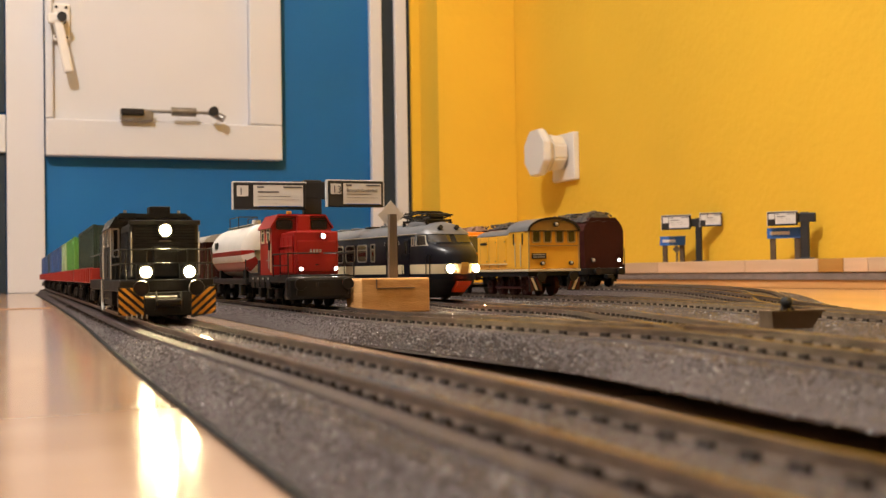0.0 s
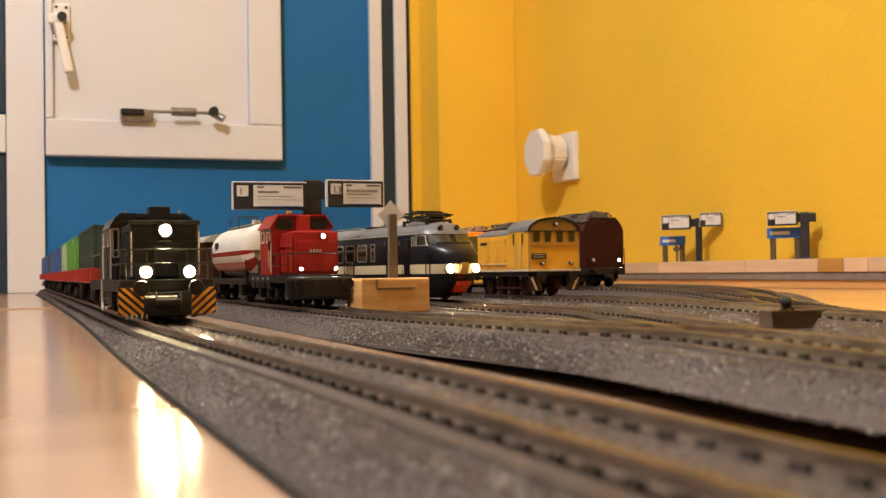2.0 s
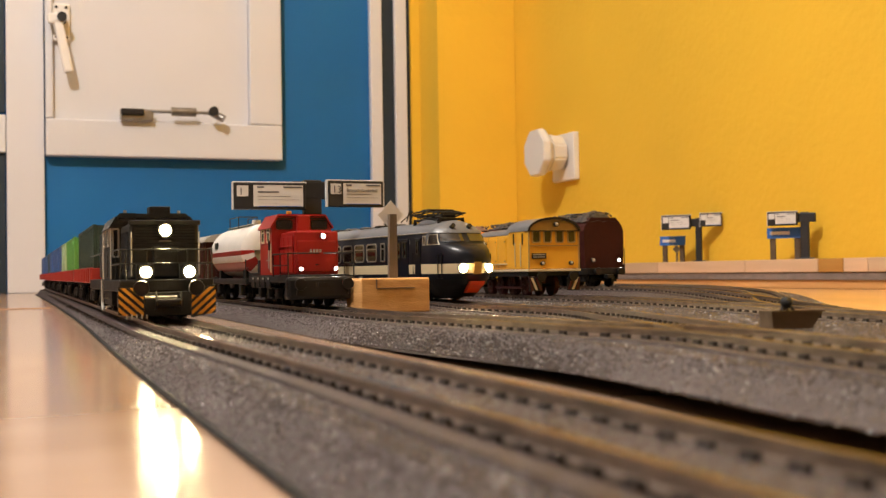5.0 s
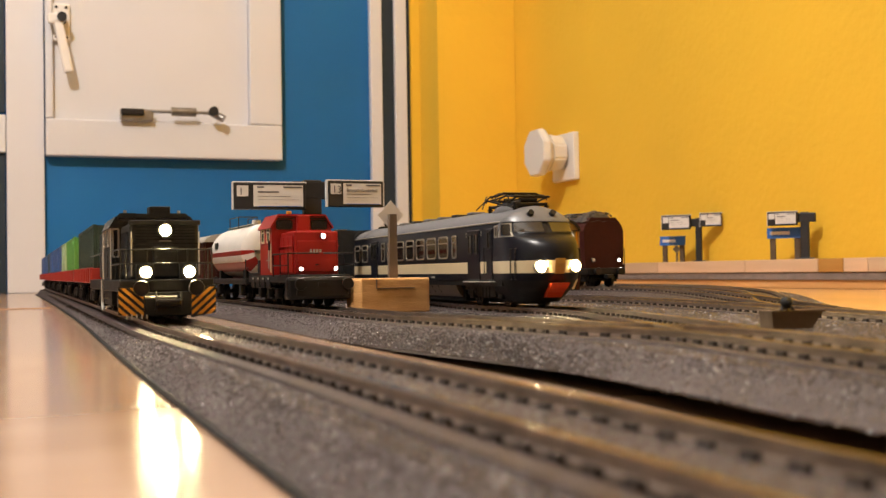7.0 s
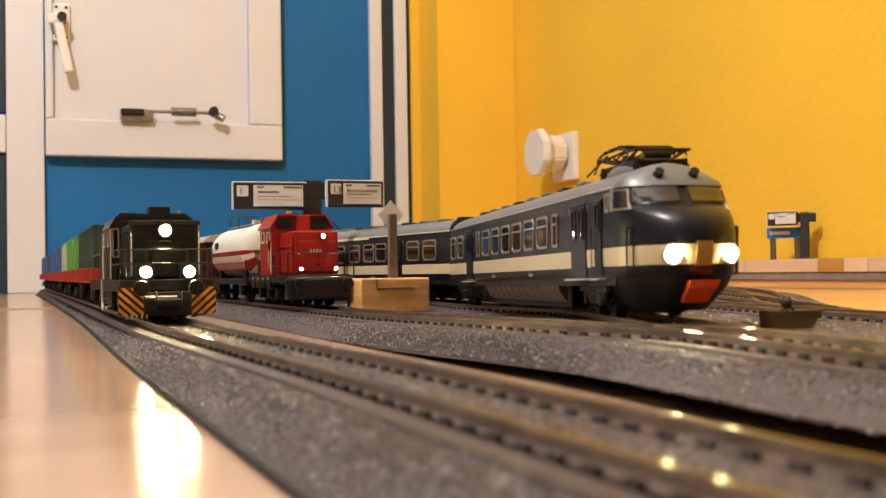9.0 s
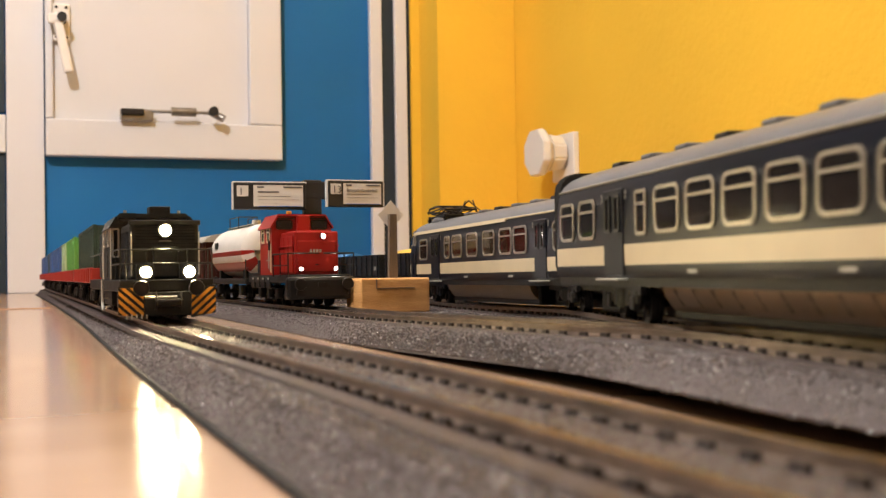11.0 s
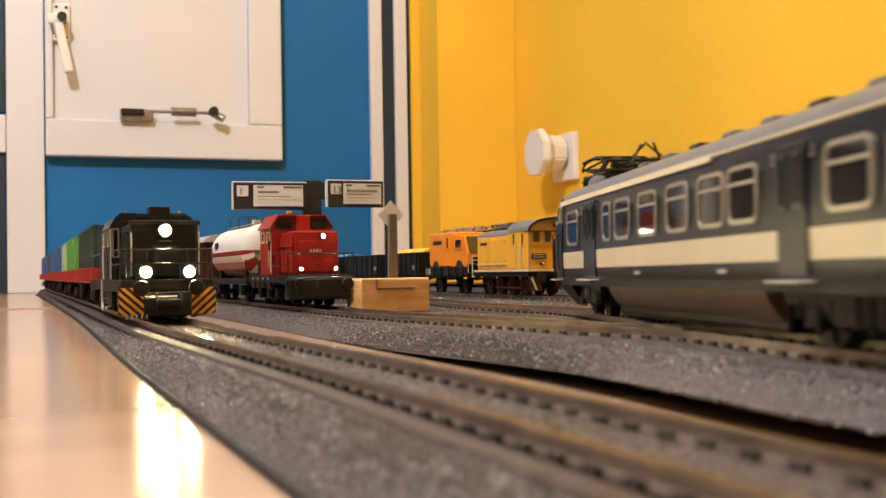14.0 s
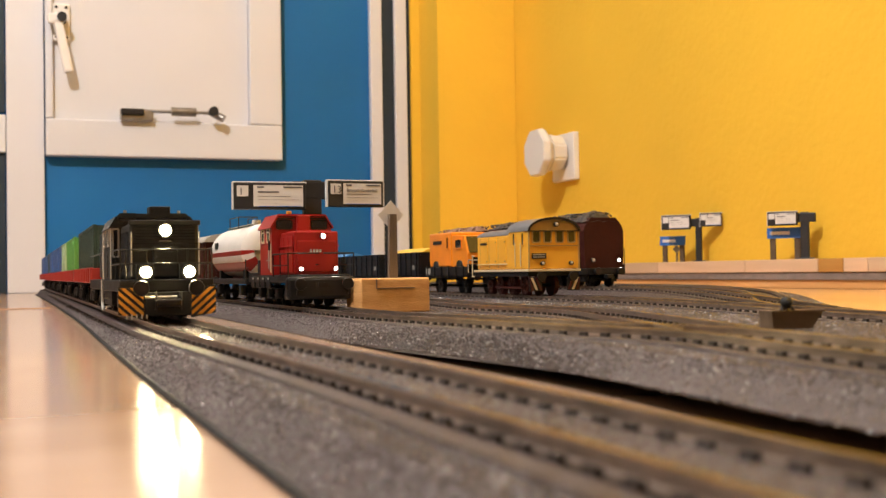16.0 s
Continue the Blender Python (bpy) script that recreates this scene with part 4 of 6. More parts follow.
def tank_band(bm, y0, y1, zc, r, a0, a1, n=24):
    """A strip of a barrel's skin between two angles, on both sides, with domed ends."""
    rows = [(y0 - 0.0030, 0.55), (y0 - 0.0022, 0.78), (y0 - 0.0010, 0.93), (y0, 1.0), (y1, 1.0), (y1 + 0.0010, 0.93), (y1 + 0.0022, 0.78), (y1 + 0.0030, 0.55)]
    g = [[bm.verts.new((r * f * math.cos(radians(a0 + (a1 - a0) * i / n)), y, zc + r * math.sin(radians(a0 + (a1 - a0) * i / n)) * f)) for i in range(n + 1)] for y, f in rows]
    for p, q in zip(g, g[1:]):
        for i in range(n):
            bm.faces.new((p[i], p[i + 1], q[i + 1], q[i]))
    for row in (g[0], g[-1]):
        if abs(a1 - a0) > 100:
            bm.faces.new(row)
    bmesh.ops.recalc_face_normals(bm, faces=bm.faces)


def tank_wagon(y, length, body, stripe, label):
    v = thing("tank_wagon", label, "wagon", "tank wagons", at_track(T2, y))
    slab("frame", (-0.0150, 0.0150, 0.0, length, 0.0105, 0.0138), M["frame_black"], v, 0.0005)
    zc, r = 0.0305, 0.0160
    bm = bmesh.new()
    cyl(bm, pose(0, 0.0075, zc, -90, 0, 0), r * 0.985, r * 0.985, length - 0.015, 40)
    part("barrel", bm, M[body], v, "", True)
    for a0, a1, m in ((0, 180, body), (-10, 0, stripe), (-25, -10, body), (-50, -25, stripe), (-130, -50, body)):
        for mirror in ((0, 1) if a1 - a0 < 60 else (0,)):
            bm = bmesh.new()
            b0, b1 = (a0, a1) if not mirror else (180 - a1, 180 - a0)
            tank_band(bm, 0.0075, length - 0.0075, zc, r, b0, b1)
            part("barrel_band", bm, M[m], v, "", True)
    for s in (-1, 1):
        slab("saddle", (s * 0.008 - 0.004, s * 0.008 + 0.004, 0.016, 0.022, 0.0136, 0.0190), M["frame_black"], v)
        slab("saddle", (s * 0.008 - 0.004, s * 0.008 + 0.004, length - 0.022, length - 0.016, 0.0136, 0.0190), M["frame_black"], v)
        railing(v, [(s * 0.006, length * 0.55, 0.0460), (s * 0.006, length * 0.55, 0.0530), (s * 0.006, length * 0.80, 0.0530), (s * 0.006, length * 0.80, 0.0460)], 0.00035, "black")
        railing(v, [(s * 0.0140, 0.004, 0.0138), (s * 0.0140, 0.004, 0.0250)], 0.00035, "black")
        slab("tank_plate", (min(s * 0.0154, s * 0.0162), max(s * 0.0154, s * 0.0162), length * 0.72, length * 0.80, 0.0330, 0.0370), M["steel"], v)
    railing(v, [(-0.006, length * 0.55, 0.0530), (0.006, length * 0.55, 0.0530)], 0.00035, "black")
    slab("walkway", (-0.006, 0.006, length * 0.25, length * 0.85, 0.0464, 0.0470), M["hand_rail"], v)
    bm = bmesh.new()
    cyl(bm, pose(0, length * 0.33, 0.0462), 0.0030, 0.0026, 0.0036, 16)
    part("dome_lid", bm, M[body], v, "", True)
    buffers(v, 0.0)
    wheelset(v, 0.022), wheelset(v, length - 0.022)
    for s in (-1, 1):
        for q in (0.022, length - 0.022):
            slab("axle_box", (min(s * 0.0108, s * 0.0140), max(s * 0.0108, s * 0.0140), q - 0.004, q + 0.004, 0.0040, 0.0100), M["frame_black"], v, 0.0006)


def covered_van(y, length):
    v = thing("covered_van", "dark red brown covered van with a pale arched roof", "wagon", m=at_track(T2, y))
    slab("frame", (-0.0150, 0.0150, 0.0, length, 0.0105, 0.0138), M["frame_black"], v, 0.0005)
    slab("box_body", (-0.0155, 0.0155, 0.003, length - 0.003, 0.0138, 0.0395), M["brown"], v, 0.0004)
    bm = bmesh.new()
    arc = [(0.0165 * math.cos(radians(a)), 0.0392 + 0.0062 * math.sin(radians(a))) for a in range(0, 181, 15)]
    extrude(bm, arc, "y", 0.002, length - 0.002)
    part("roof", bm, M["hand_rail"], v, "pale grey arched roof", True)
    for s in (-1, 1):
        for k in range(6):
            slab("side_rib", (min(s * 0.0155, s * 0.0161), max(s * 0.0155, s * 0.0161), 0.008 + k * (length - 0.018) / 5, 0.0095 + k * (length - 0.018) / 5, 0.0138, 0.0392), M["brown"], v)
    for x in (-0.008, 0.0, 0.008):
        slab("end_rib", (x - 0.0006, x + 0.0006, 0.0024, 0.0032, 0.0138, 0.0392), M["brown"], v)
    buffers(v, 0.0)
    wheelset(v, 0.022), wheelset(v, length - 0.022)


def yellow_loco():
    v = thing("yellow_locomotive", "golden yellow shunting locomotive with grey roof and red wheels", "locomotive", m=at_track(T4, 0.622) @ Matrix.Diagonal((1.11, 0.93, 1.02, 1)))
    Y, D = M["loco_yellow"], M["frame_black"]
    slab("frame", (-0.0160, 0.0160, 0.002, 0.092, 0.0120, 0.0148), D, v, 0.0004)
    slab("running_board", (-0.0168, 0.0168, 0.0, 0.094, 0.0149, 0.0164), M["cream"], v, 0.0003)
    slab("cab", (-0.0160, 0.0160, 0.001, 0.0330, 0.0165, 0.0400), Y, v, 0.0006)
    slab("engine_hood", (-0.0150, 0.0150, 0.0330, 0.092, 0.0165, 0.0388), Y, v, 0.0012)
    def arched(w, z, h, n=12):
        return [(w * math.cos(math.pi * i / n), z + h * math.sin(math.pi * i / n)) for i in range(n + 1)]
    # gable under the roof: its shade is put into the olive colour
    bm = bmesh.new()
    extrude(bm, arched(0.0158, 0.0400, 0.0072), "y", 0.0012, 0.0330)
    part("cab_gable", bm, M["olive"], v)
    bm = bmesh.new()
    a, b = arched(0.0166, 0.0400, 0.0084), arched(0.0158, 0.0400, 0.0072)
    extrude(bm, a + b[::-1], "y", -0.0002, 0.0345)
    part("cab_roof", bm, M["roof_grey"], v, "", True)
    bm = bmesh.new()
    extrude(bm, arched(0.0168, 0.0399, 0.0087) + arched(0.0157, 0.0399, 0.0072)[::-1], "y", -0.0008, 0.0002)
    part("roof_edge", bm, M["steel"], v)
    slab("gable_sill", (-0.0162, 0.0162, -0.0004, 0.0012, 0.0396, 0.0402), M["steel"], v)
    bm = bmesh.new()
    extrude(bm, arched(0.0150, 0.0385, 0.0048), "y", 0.0345, 0.092)
    part("hood_roof", bm, M["roof_grey"], v, "", True)
    for k in range(3):
        slab("roof_hatch", (-0.004, 0.004, 0.042 + k * 0.016, 0.050 + k * 0.016, 0.0428, 0.0446), M["steel"], v, 0.0004)
    for x in (-0.0112, -0.0040, 0.0036, 0.0112):
        front_window(v, x, 0.0009, 0.0366, 0.0054, 0.0084, "olive", 0.0014)
    lamp(v, 0.0015, 0.0008, 0.0440, 0.0012, "lamp_off")
    lamp(v, -0.0075, 0.0008, 0.0200, 0.0010, "lamp_off")
    lamp(v, 0.0105, 0.0008, 0.0200, 0.0010, "lamp_off")
    slab("name_plate", (-0.0140, -0.0052, 0.0002, 0.0008, 0.0228, 0.0262), M["black"], v)
    for z in (0.0236, 0.0250):
        slab("writing_bar", (-0.0134, -0.0060, -0.0002, 0.0002, z, z + 0.0006), M["hand_rail"], v)
    for x in (-0.0158, 0.0158):
        slab("corner_strip", (x - 0.0004, x + 0.0004, 0.0004, 0.0012, 0.0165, 0.0400), M["olive"], v)
    slab("waist_strip", (-0.0160, 0.0160, 0.0004, 0.0010, 0.0306, 0.0311), M["olive"], v)
    for s in (-1, 1):
        for q in (0.0095, 0.0235):
            side_window(v, s, 0.0160, q, 0.0352, 0.0048, 0.0090, False, "loco_yellow", 0.0008)
        slab("cab_door", (min(s * 0.0158, s * 0.0164), max(s * 0.0158, s * 0.0164), 0.0130, 0.0200, 0.0168, 0.0395), Y, v, 0.0002)
        for q in (0.0120, 0.0210):
            railing(v, [(s * 0.0166, q, 0.0180), (s * 0.0166, q, 0.0330)], 0.0003, "cream")
        for q in (0.046, 0.062, 0.078):
            slab("hood_panel", (min(s * 0.0149, s * 0.0154), max(s * 0.0149, s * 0.0154), q - 0.0068, q + 0.0068, 0.0185, 0.0365), Y, v, 0.0003)
            slab("panel_seam", (min(s * 0.0149, s * 0.0151), max(s * 0.0149, s * 0.0151), q + 0.0070, q + 0.0078, 0.0175, 0.0375), M["olive"], v)
            for z in (0.0215, 0.0340):
                slab("hinge", (min(s * 0.0153, s * 0.0158), max(s * 0.0153, s * 0.0158), q - 0.0064, q - 0.0044, z, z + 0.0008), M["olive"], v)
        railing(v, [(s * 0.0158, 0.036, 0.0200), (s * 0.0158, 0.090, 0.0200)], 0.0003, "cream")
        slab("hood_vent", (min(s * 0.0153, s * 0.0157), max(s * 0.0153, s * 0.0157), 0.072, 0.084, 0.0330, 0.0345), D, v)
        railing(v, [(s * 0.0166, 0.093, 0.0120), (s * 0.0166, 0.097, 0.0120), (s * 0.0166, 0.097, 0.0260), (s * 0.0166, 0.093, 0.0260)], 0.0004, "cream")
        bm = bmesh.new()
        extrude(bm, [(s * 0.0080, 0.0030), (s * 0.0160, 0.0030), (s * 0.0160, 0.0115), (s * 0.0080, 0.0115)], "y", 0.0006, 0.0016)
        plate = part("corner_plate", bm, M["black"], v)
        for k in range(3):
            bm = bmesh.new()
            u = 0.0082 + k * 0.0026
            extrude(bm, [(s * u, 0.0036), (s * (u + 0.0014), 0.0036), (s * min(0.0160, u + 0.0044), 0.0112), (s * min(0.0158, u + 0.0030), 0.0112)], "y", 0.0, 0.0006)
            part("warning_stripe", bm, M["cream" if k % 2 else "wheel_red"], plate)
    for y in (0.024, 0.044, 0.064):
        wheelset(v, y, "wheel_red", 0.0064, "red")
    wheelset(v, 0.082, "wheel_red", 0.0050, "red_small")
    bm = bmesh.new()
    for s in (-1, 1):
        rod(bm, (s * 0.0118, 0.022, 0.0050), (s * 0.0118, 0.066, 0.0050), 0.0009)
    part("coupling_rod", bm, M["wheel_red"], v)
    buffers(v, 0.0006, 0.0118)


def flat_wagon_with_van():
    v = thing("flat_wagon", "black low flat wagon on two axles", "wagon", m=at_track(T4, 0.728))
    slab("deck", (-0.0155, 0.0155, 0.0, 0.086, 0.0120, 0.0150), M["frame_black"], v, 0.0003)
    for s in (-1, 1):
        slab("side_board", (s * 0.0155 - 0.0005, s * 0.0155 + 0.0005, 0.0, 0.086, 0.0130, 0.0195), M["black"], v, 0.0002)
        for k in range(6):
            slab("stanchion", (s * 0.0163 - 0.0004, s * 0.0163 + 0.0004, 0.006 + k * 0.0145, 0.0072 + k * 0.0145, 0.0115, 0.0200), M["frame_black"], v)
        slab("label_plate", (min(s * 0.0160, s * 0.0163), max(s * 0.0160, s * 0.0163), 0.074, 0.083, 0.0140, 0.0185), M["hand_rail"], v)
        railing(v, [(s * 0.0150, 0.0, 0.0150), (s * 0.0150, 0.0, 0.0240), (0, 0.0, 0.0240)], 0.0004, "hand_rail")
    wheelset(v, 0.018), wheelset(v, 0.068)
    buffers(v, 0.0)
    t = thing("delivery_van", "small orange box van loaded on a flat wagon", "van", m=pose(T4, 0.733, RAIL + 0.0150) @ Matrix.Scale(1.12, 4))
    O = M["orange"]
    bm = bmesh.new()
    extrude(bm, [(0.0, 0.0040), (0.0, 0.0125), (0.006, 0.0240), (0.026, 0.0250), (0.026, 0.0040)], "x", -0.0120, 0.0120)
    part("cab_body", bm, O, t)
    slab("cargo_box", (-0.0125, 0.0125, 0.0262, 0.068, 0.0040, 0.0272), O, t, 0.0010)
    bm = bmesh.new()
    extrude(bm, [(-0.0003, 0.0131), (0.0055, 0.0236), (0.0060, 0.0233), (0.0004, 0.0128)], "x", -0.0105, 0.0105)
    part("windscreen", bm, M["pane"], t)
    for s in (-1, 1):
        side_window(t, s, 0.0120, 0.0150, 0.0190, 0.0120, 0.0070, False, "orange", 0.0012)
        side_window(t, s, 0.0125, 0.0330, 0.0200, 0.0050, 0.0090, False, "orange", 0.0008)
        slab("lettering_bar", (min(s * 0.0125, s * 0.0128), max(s * 0.0125, s * 0.0128), 0.044, 0.060, 0.0195, 0.0218), M["black"], t)
        for q in (0.012, 0.054):
            share("wheel", ("van wheel",), lambda bm: cyl(bm, pose(0, 0, 0, 0, 90, 0), 0.0042, 0.0040, 0.003, 20), M["rubber"], t, pose(s * 0.0105, q, 0.0042, 0, 0, 0 if s > 0 else 180), smooth=True)
    slab("grille", (-0.008, 0.008, -0.0004, 0.0004, 0.0060, 0.0100), M["black"], t)
    slab("bumper", (-0.0122, 0.0122, -0.0010, 0.0010, 0.0036, 0.0056), M["black"], t, 0.0004)


def open_wagon(x, y, length, load, load_label, label, paint="black", top=0.0320, lift=0.0):
    v = thing("open_wagon", label, "wagon", "open goods wagons", pose(x, y, RAIL + lift))
    slab("frame", (-0.0150, 0.0150, 0.0, length, 0.0105, 0.0136), M["frame_black"], v, 0.0004)
    for s in (-1, 1):
        slab("side_wall", (s * 0.0155 - 0.0007, s * 0.0155 + 0.0007, 0.002, length - 0.002, 0.0136, top), M[paint], v, 0.0002)
        for k in range(7):
            q = 0.006 + k * (length - 0.013) / 6
            slab("side_rib", (s * 0.0166 - 0.0005, s * 0.0166 + 0.0005, q, q + 0.0013, 0.0130, top), M[paint], v)
        slab("label_plate", (min(s * 0.0162, s * 0.0164), max(s * 0.0162, s * 0.0164), 0.012, 0.017, 0.0180, 0.0215), M["hand_rail"], v)
    for q in (0.002, length - 0.0034):
        slab("end_wall", (-0.0148, 0.0148, q, q + 0.0014, 0.0136, top), M[paint], v)
    wheelset(v, 0.020), wheelset(v, length - 0.020)
    buffers(v, 0.0)
    if load in ("coal", "ore"):
        heap(v, load, length, top)
    elif load:
        t = thing("covered_load", load_label, "load", m=at_track(x, y))
        bm = bmesh.new()
        n = 10
        prof = [(-0.0125, 0.0)] + [(-0.0125 + 0.025 * i / n, 0.0062 + 0.0045 * math.sin(math.pi * i / n)) for i in range(n + 1)] + [(0.0125, 0.0)]
        extrude(bm, [(a, b + top - 0.0070) for a, b in prof], "y", 0.008, length - 0.008)
        part("tarpaulin", bm, M[load], t, "", True)
        slab("packed_base", (-0.012, 0.012, 0.0085, length - 0.0085, 0.0137, top - 0.0068), M["frame_black"], t)


def heap(v, material, length, top):
    rnd = random.Random(int(length * 1e4))
    bm = bmesh.new()
    nx, ny = 10, int(length / 0.0028)
    g = []
    for j in range(ny + 1):
        row = []
        for i in range(nx + 1):
            u, w = i / nx, j / ny
            z = top - 0.002 + 0.0085 * math.sin(math.pi * u) ** 0.7 * (0.35 + 0.65 * abs(math.sin(math.pi * 2.2 * w + 0.4))) * min(1, 8 * w, 8 * (1 - w)) + rnd.uniform(-0.0007, 0.0007)
            row.append(bm.verts.new((-0.0146 + 0.0292 * u, 0.0036 + (length - 0.0072) * w, z)))
        g.append(row)
    for a, b in zip(g, g[1:]):
        for i in range(nx):
            bm.faces.new((a[i], a[i + 1], b[i + 1], b[i]))
    part("load_heap", bm, M[material], v, "heaped bulk load")
    bm = bmesh.new()
    for k in range(140):
        u, w = rnd.uniform(0.15, 0.85), rnd.uniform(0.04, 0.96)
        z = g[int(w * ny)][int(u * nx)].co.z if g[0][0].is_valid else top
        r = rnd.uniform(0.0006, 0.0013)
        bmesh.ops.create_icosphere(bm, subdivisions=1, radius=r, matrix=pose(-0.0146 + 0.0292 * u, 0.0036 + (length - 0.0072) * w, top + 0.0055 * math.sin(math.pi * u), rnd.uniform(0, 360), rnd.uniform(0, 360), 0))
    tagged(part("lump_layer", bm, M[material], v), kind="stuff")


def tender():
    v = thing("coal_tender", "dark red brown rounded coal tender with one lit lamp", "wagon", m=pose(T5, 0.735, RAIL + 0.003))
    slab("frame", (-0.0160, 0.0160, 0.0, 0.090, 0.0090, 0.0140), M["frame_black"], v, 0.0006)
    bm = bmesh.new()
    extrude(bm, [(-0.0160, 0.0140), (0.0160, 0.0140), (0.0168, 0.0220), (0.0172, 0.0425), (0.0155, 0.0465), (0.0105, 0.0525), (-0.0105, 0.0525), (-0.0155, 0.0465), (-0.0172, 0.0425), (-0.0168, 0.0220)], "y", 0.004, 0.088)
    part("coal_bunker", bm, M["brown"], v)
    for k in range(5):
        bm = bmesh.new()
        for s in (-1, 1):
            box(bm, s * 0.0166, s * 0.0171, 0.010 + k * 0.018, 0.0112 + k * 0.018, 0.0150, 0.0400)
        part("side_rib", bm, M["brown"], v)
    slab("step_plate", (-0.0165, 0.0165, 0.0026, 0.0040, 0.0140, 0.0165), M["brown"], v)
    heap(v, "coal", 0.088, 0.0515)
    lamp(v, 0.0110, 0.0020, 0.0200, 0.0010, "lamp_white")
    lamp(v, -0.0110, 0.0020, 0.0200, 0.0013, "lamp_off")
    railing(v, [(0.0165, 0.0020, 0.0140), (0.0165, 0.0020, 0.0290)], 0.0004, "brown")
    buffers(v, 0.0, 0.0115)
    slab("coupling", (-0.003, 0.003, -0.006, 0.0, 0.0060, 0.0090), M["steel"], v, 0.0006)
    bogie(v, 0.022, 0.020), bogie(v, 0.068, 0.020)


black_loco()
LOADS = [[(0.004, 0.140, "green_dark", "dark green shipping container on a red wagon")], [(0.028, 0.120, "green", "bright green shipping container with a yellow sticker")],
         [(0.010, 0.066, "pale_green", "pale green shipping container"), (0.082, 0.070, "blue_box", "blue shipping container on a red wagon")], [(0.006, 0.145, "blue_box", "blue shipping container on a red wagon")],
         [(0.006, 0.070, "blue_box", "blue shipping container on a red wagon"), (0.082, 0.070, "green_dark", "dark green shipping container on a red wagon")], [(0.006, 0.145, "blue_box", "blue shipping container on a red wagon")],
         [(0.006, 0.145, "blue_box", "blue shipping container on a red wagon")]]
for i, load in enumerate(LOADS):
    container_wagon(0.603 + 0.169 * i, load, "")
red_loco()
tank_wagon(0.636, 0.120, "white_tank", "loco_red", "white tank wagon with red stripes along the barrel")
covered_van(0.770, 0.110)
tank_wagon(0.893, 0.120, "white_tank", "loco_red", "white tank wagon with red stripes along the barrel")
covered_van(1.026, 0.110)
yellow_loco()
flat_wagon_with_van()
open_wagon(T4, 0.826, 0.090, "yellow_tarp", "yellow covered load in a black wagon", "black open wagon with a yellow load")
open_wagon(T4, 0.928, 0.110, "", "", "black empty open wagon with label plates")
open_wagon(T4, 1.050, 0.110, "blue_tarp", "blue tarpaulin over a wagon load", "black open wagon under a blue tarpaulin")
open_wagon(T4, 1.172, 0.110, "", "", "black empty open wagon with label plates", "brown", 0.040)
tender()
for i in range(2):
    open_wagon(T5, 0.842 + 0.122 * i, 0.110, "ore" if i else "coal", "", "red brown hopper wagon heaped with bulk load", "brown", 0.0500, 0.003)


# ---- tracks: ballast bed, rails, sleepers ----
def loft(bm, f, profile, y0, y1, step=0.01, lift=None):
    """Sweeps a closed profile of (across, height) along a track line."""
    n = max(1, round((y1 - y0) / step))
    rows = []
    for i in range(n + 1):
        y = y0 + (y1 - y0) * i / n
        a = math.atan2(f(y + 0.004) - f(y - 0.004), 0.008)
        rows.append([bm.verts.new((f(y) + p * math.cos(a), y - p * math.sin(a), z + (lift(y) if lift else 0))) for p, z in profile])
    k = len(profile)
    for a, b in zip(rows, rows[1:]):
        for i in range(k):
            bm.faces.new((a[i], a[(i + 1) % k], b[(i + 1) % k], b[i]))
    bm.faces.new(rows[0]), bm.faces.new(rows[-1])
    bmesh.ops.recalc_face_normals(bm, faces=bm.faces)


BED = 0.0072
BED_L = 0.1165


def yard_left(y):
    """The yard bed's edge towards the table, nearer the rails' bend at the near end."""
    return BED_L - 0.0075 * ease((0.24 - y) / 0.14)


def bed_right(y):
    return line_6(y) + 0.040


def bed_left(y):
    return 0.0312 + 0.0045 * ease((y - 0.25) / 0.5) - 0.004 * ease((y - 1.0) / 0.8)


def rise_5(y):
    return 0.003 * ease((y - 0.45) / 0.22)


bed_1 = bmesh.new()
rows = []
for i in range(103):
    y = -0.20 + 0.02 * i
    rows.append([bed_1.verts.new(p) for p in ((bed_left(y), y, 0.0003), (bed_left(y) + 0.0075, y, BED), (line_1(y) + 0.0185, y, BED), (line_1(y) + 0.0265, y, 0.0003))])
for a, b in zip(rows, rows[1:]):
    for i in range(3):
        bed_1.faces.new((a[i], a[i + 1], b[i + 1], b[i]))
bmesh.ops.recalc_face_normals(bed_1, faces=bed_1.faces)
# black strip about 1 mm high along the bed's left foot
core = bmesh.new()
loft(core, bed_left, [(0.0003, 0.0002), (-0.0006, 0.0005), (-0.0002, 0.0013), (0.0012, 0.0010)], -0.20, 1.84, 0.02)
tagged(finish("bed_edge_1", core, M["rubber"]), "thin black strip along the foot of the track bed", "ballast", kind="structure")
tagged(finish("ballast_bed_1", bed_1, M["ballast"]), "grey foam track bed with fine ballast", "ballast", kind="structure")
bm = bmesh.new()
rows = []
for i in range(121):
    y = -0.20 + 2.04 * i / 120
    rows.append([bm.verts.new(p) for p in ((yard_left(y) + 0.004, y, 0.0002 + 1.6 * rise(y + 0.06)), (yard_left(y), y, 0.0004 + 1.6 * rise(y + 0.06)), (yard_left(y) + 0.008, y, BED + rise(y)), (0.236, y, BED + rise(y)), (0.250, y, BED), (bed_right(y) - 0.008, y, BED), (bed_right(y), y, 0.0003))])
for a, b in zip(rows, rows[1:]):
    for i in range(6):
        bm.faces.new((a[i], a[i + 1], b[i + 1], b[i]))
bmesh.ops.recalc_face_normals(bm, faces=bm.faces)
tagged(finish("ballast_bed_2", bm, M["ballast"]), "wide grey ballast bed under the yard tracks", "ballast", kind="structure")


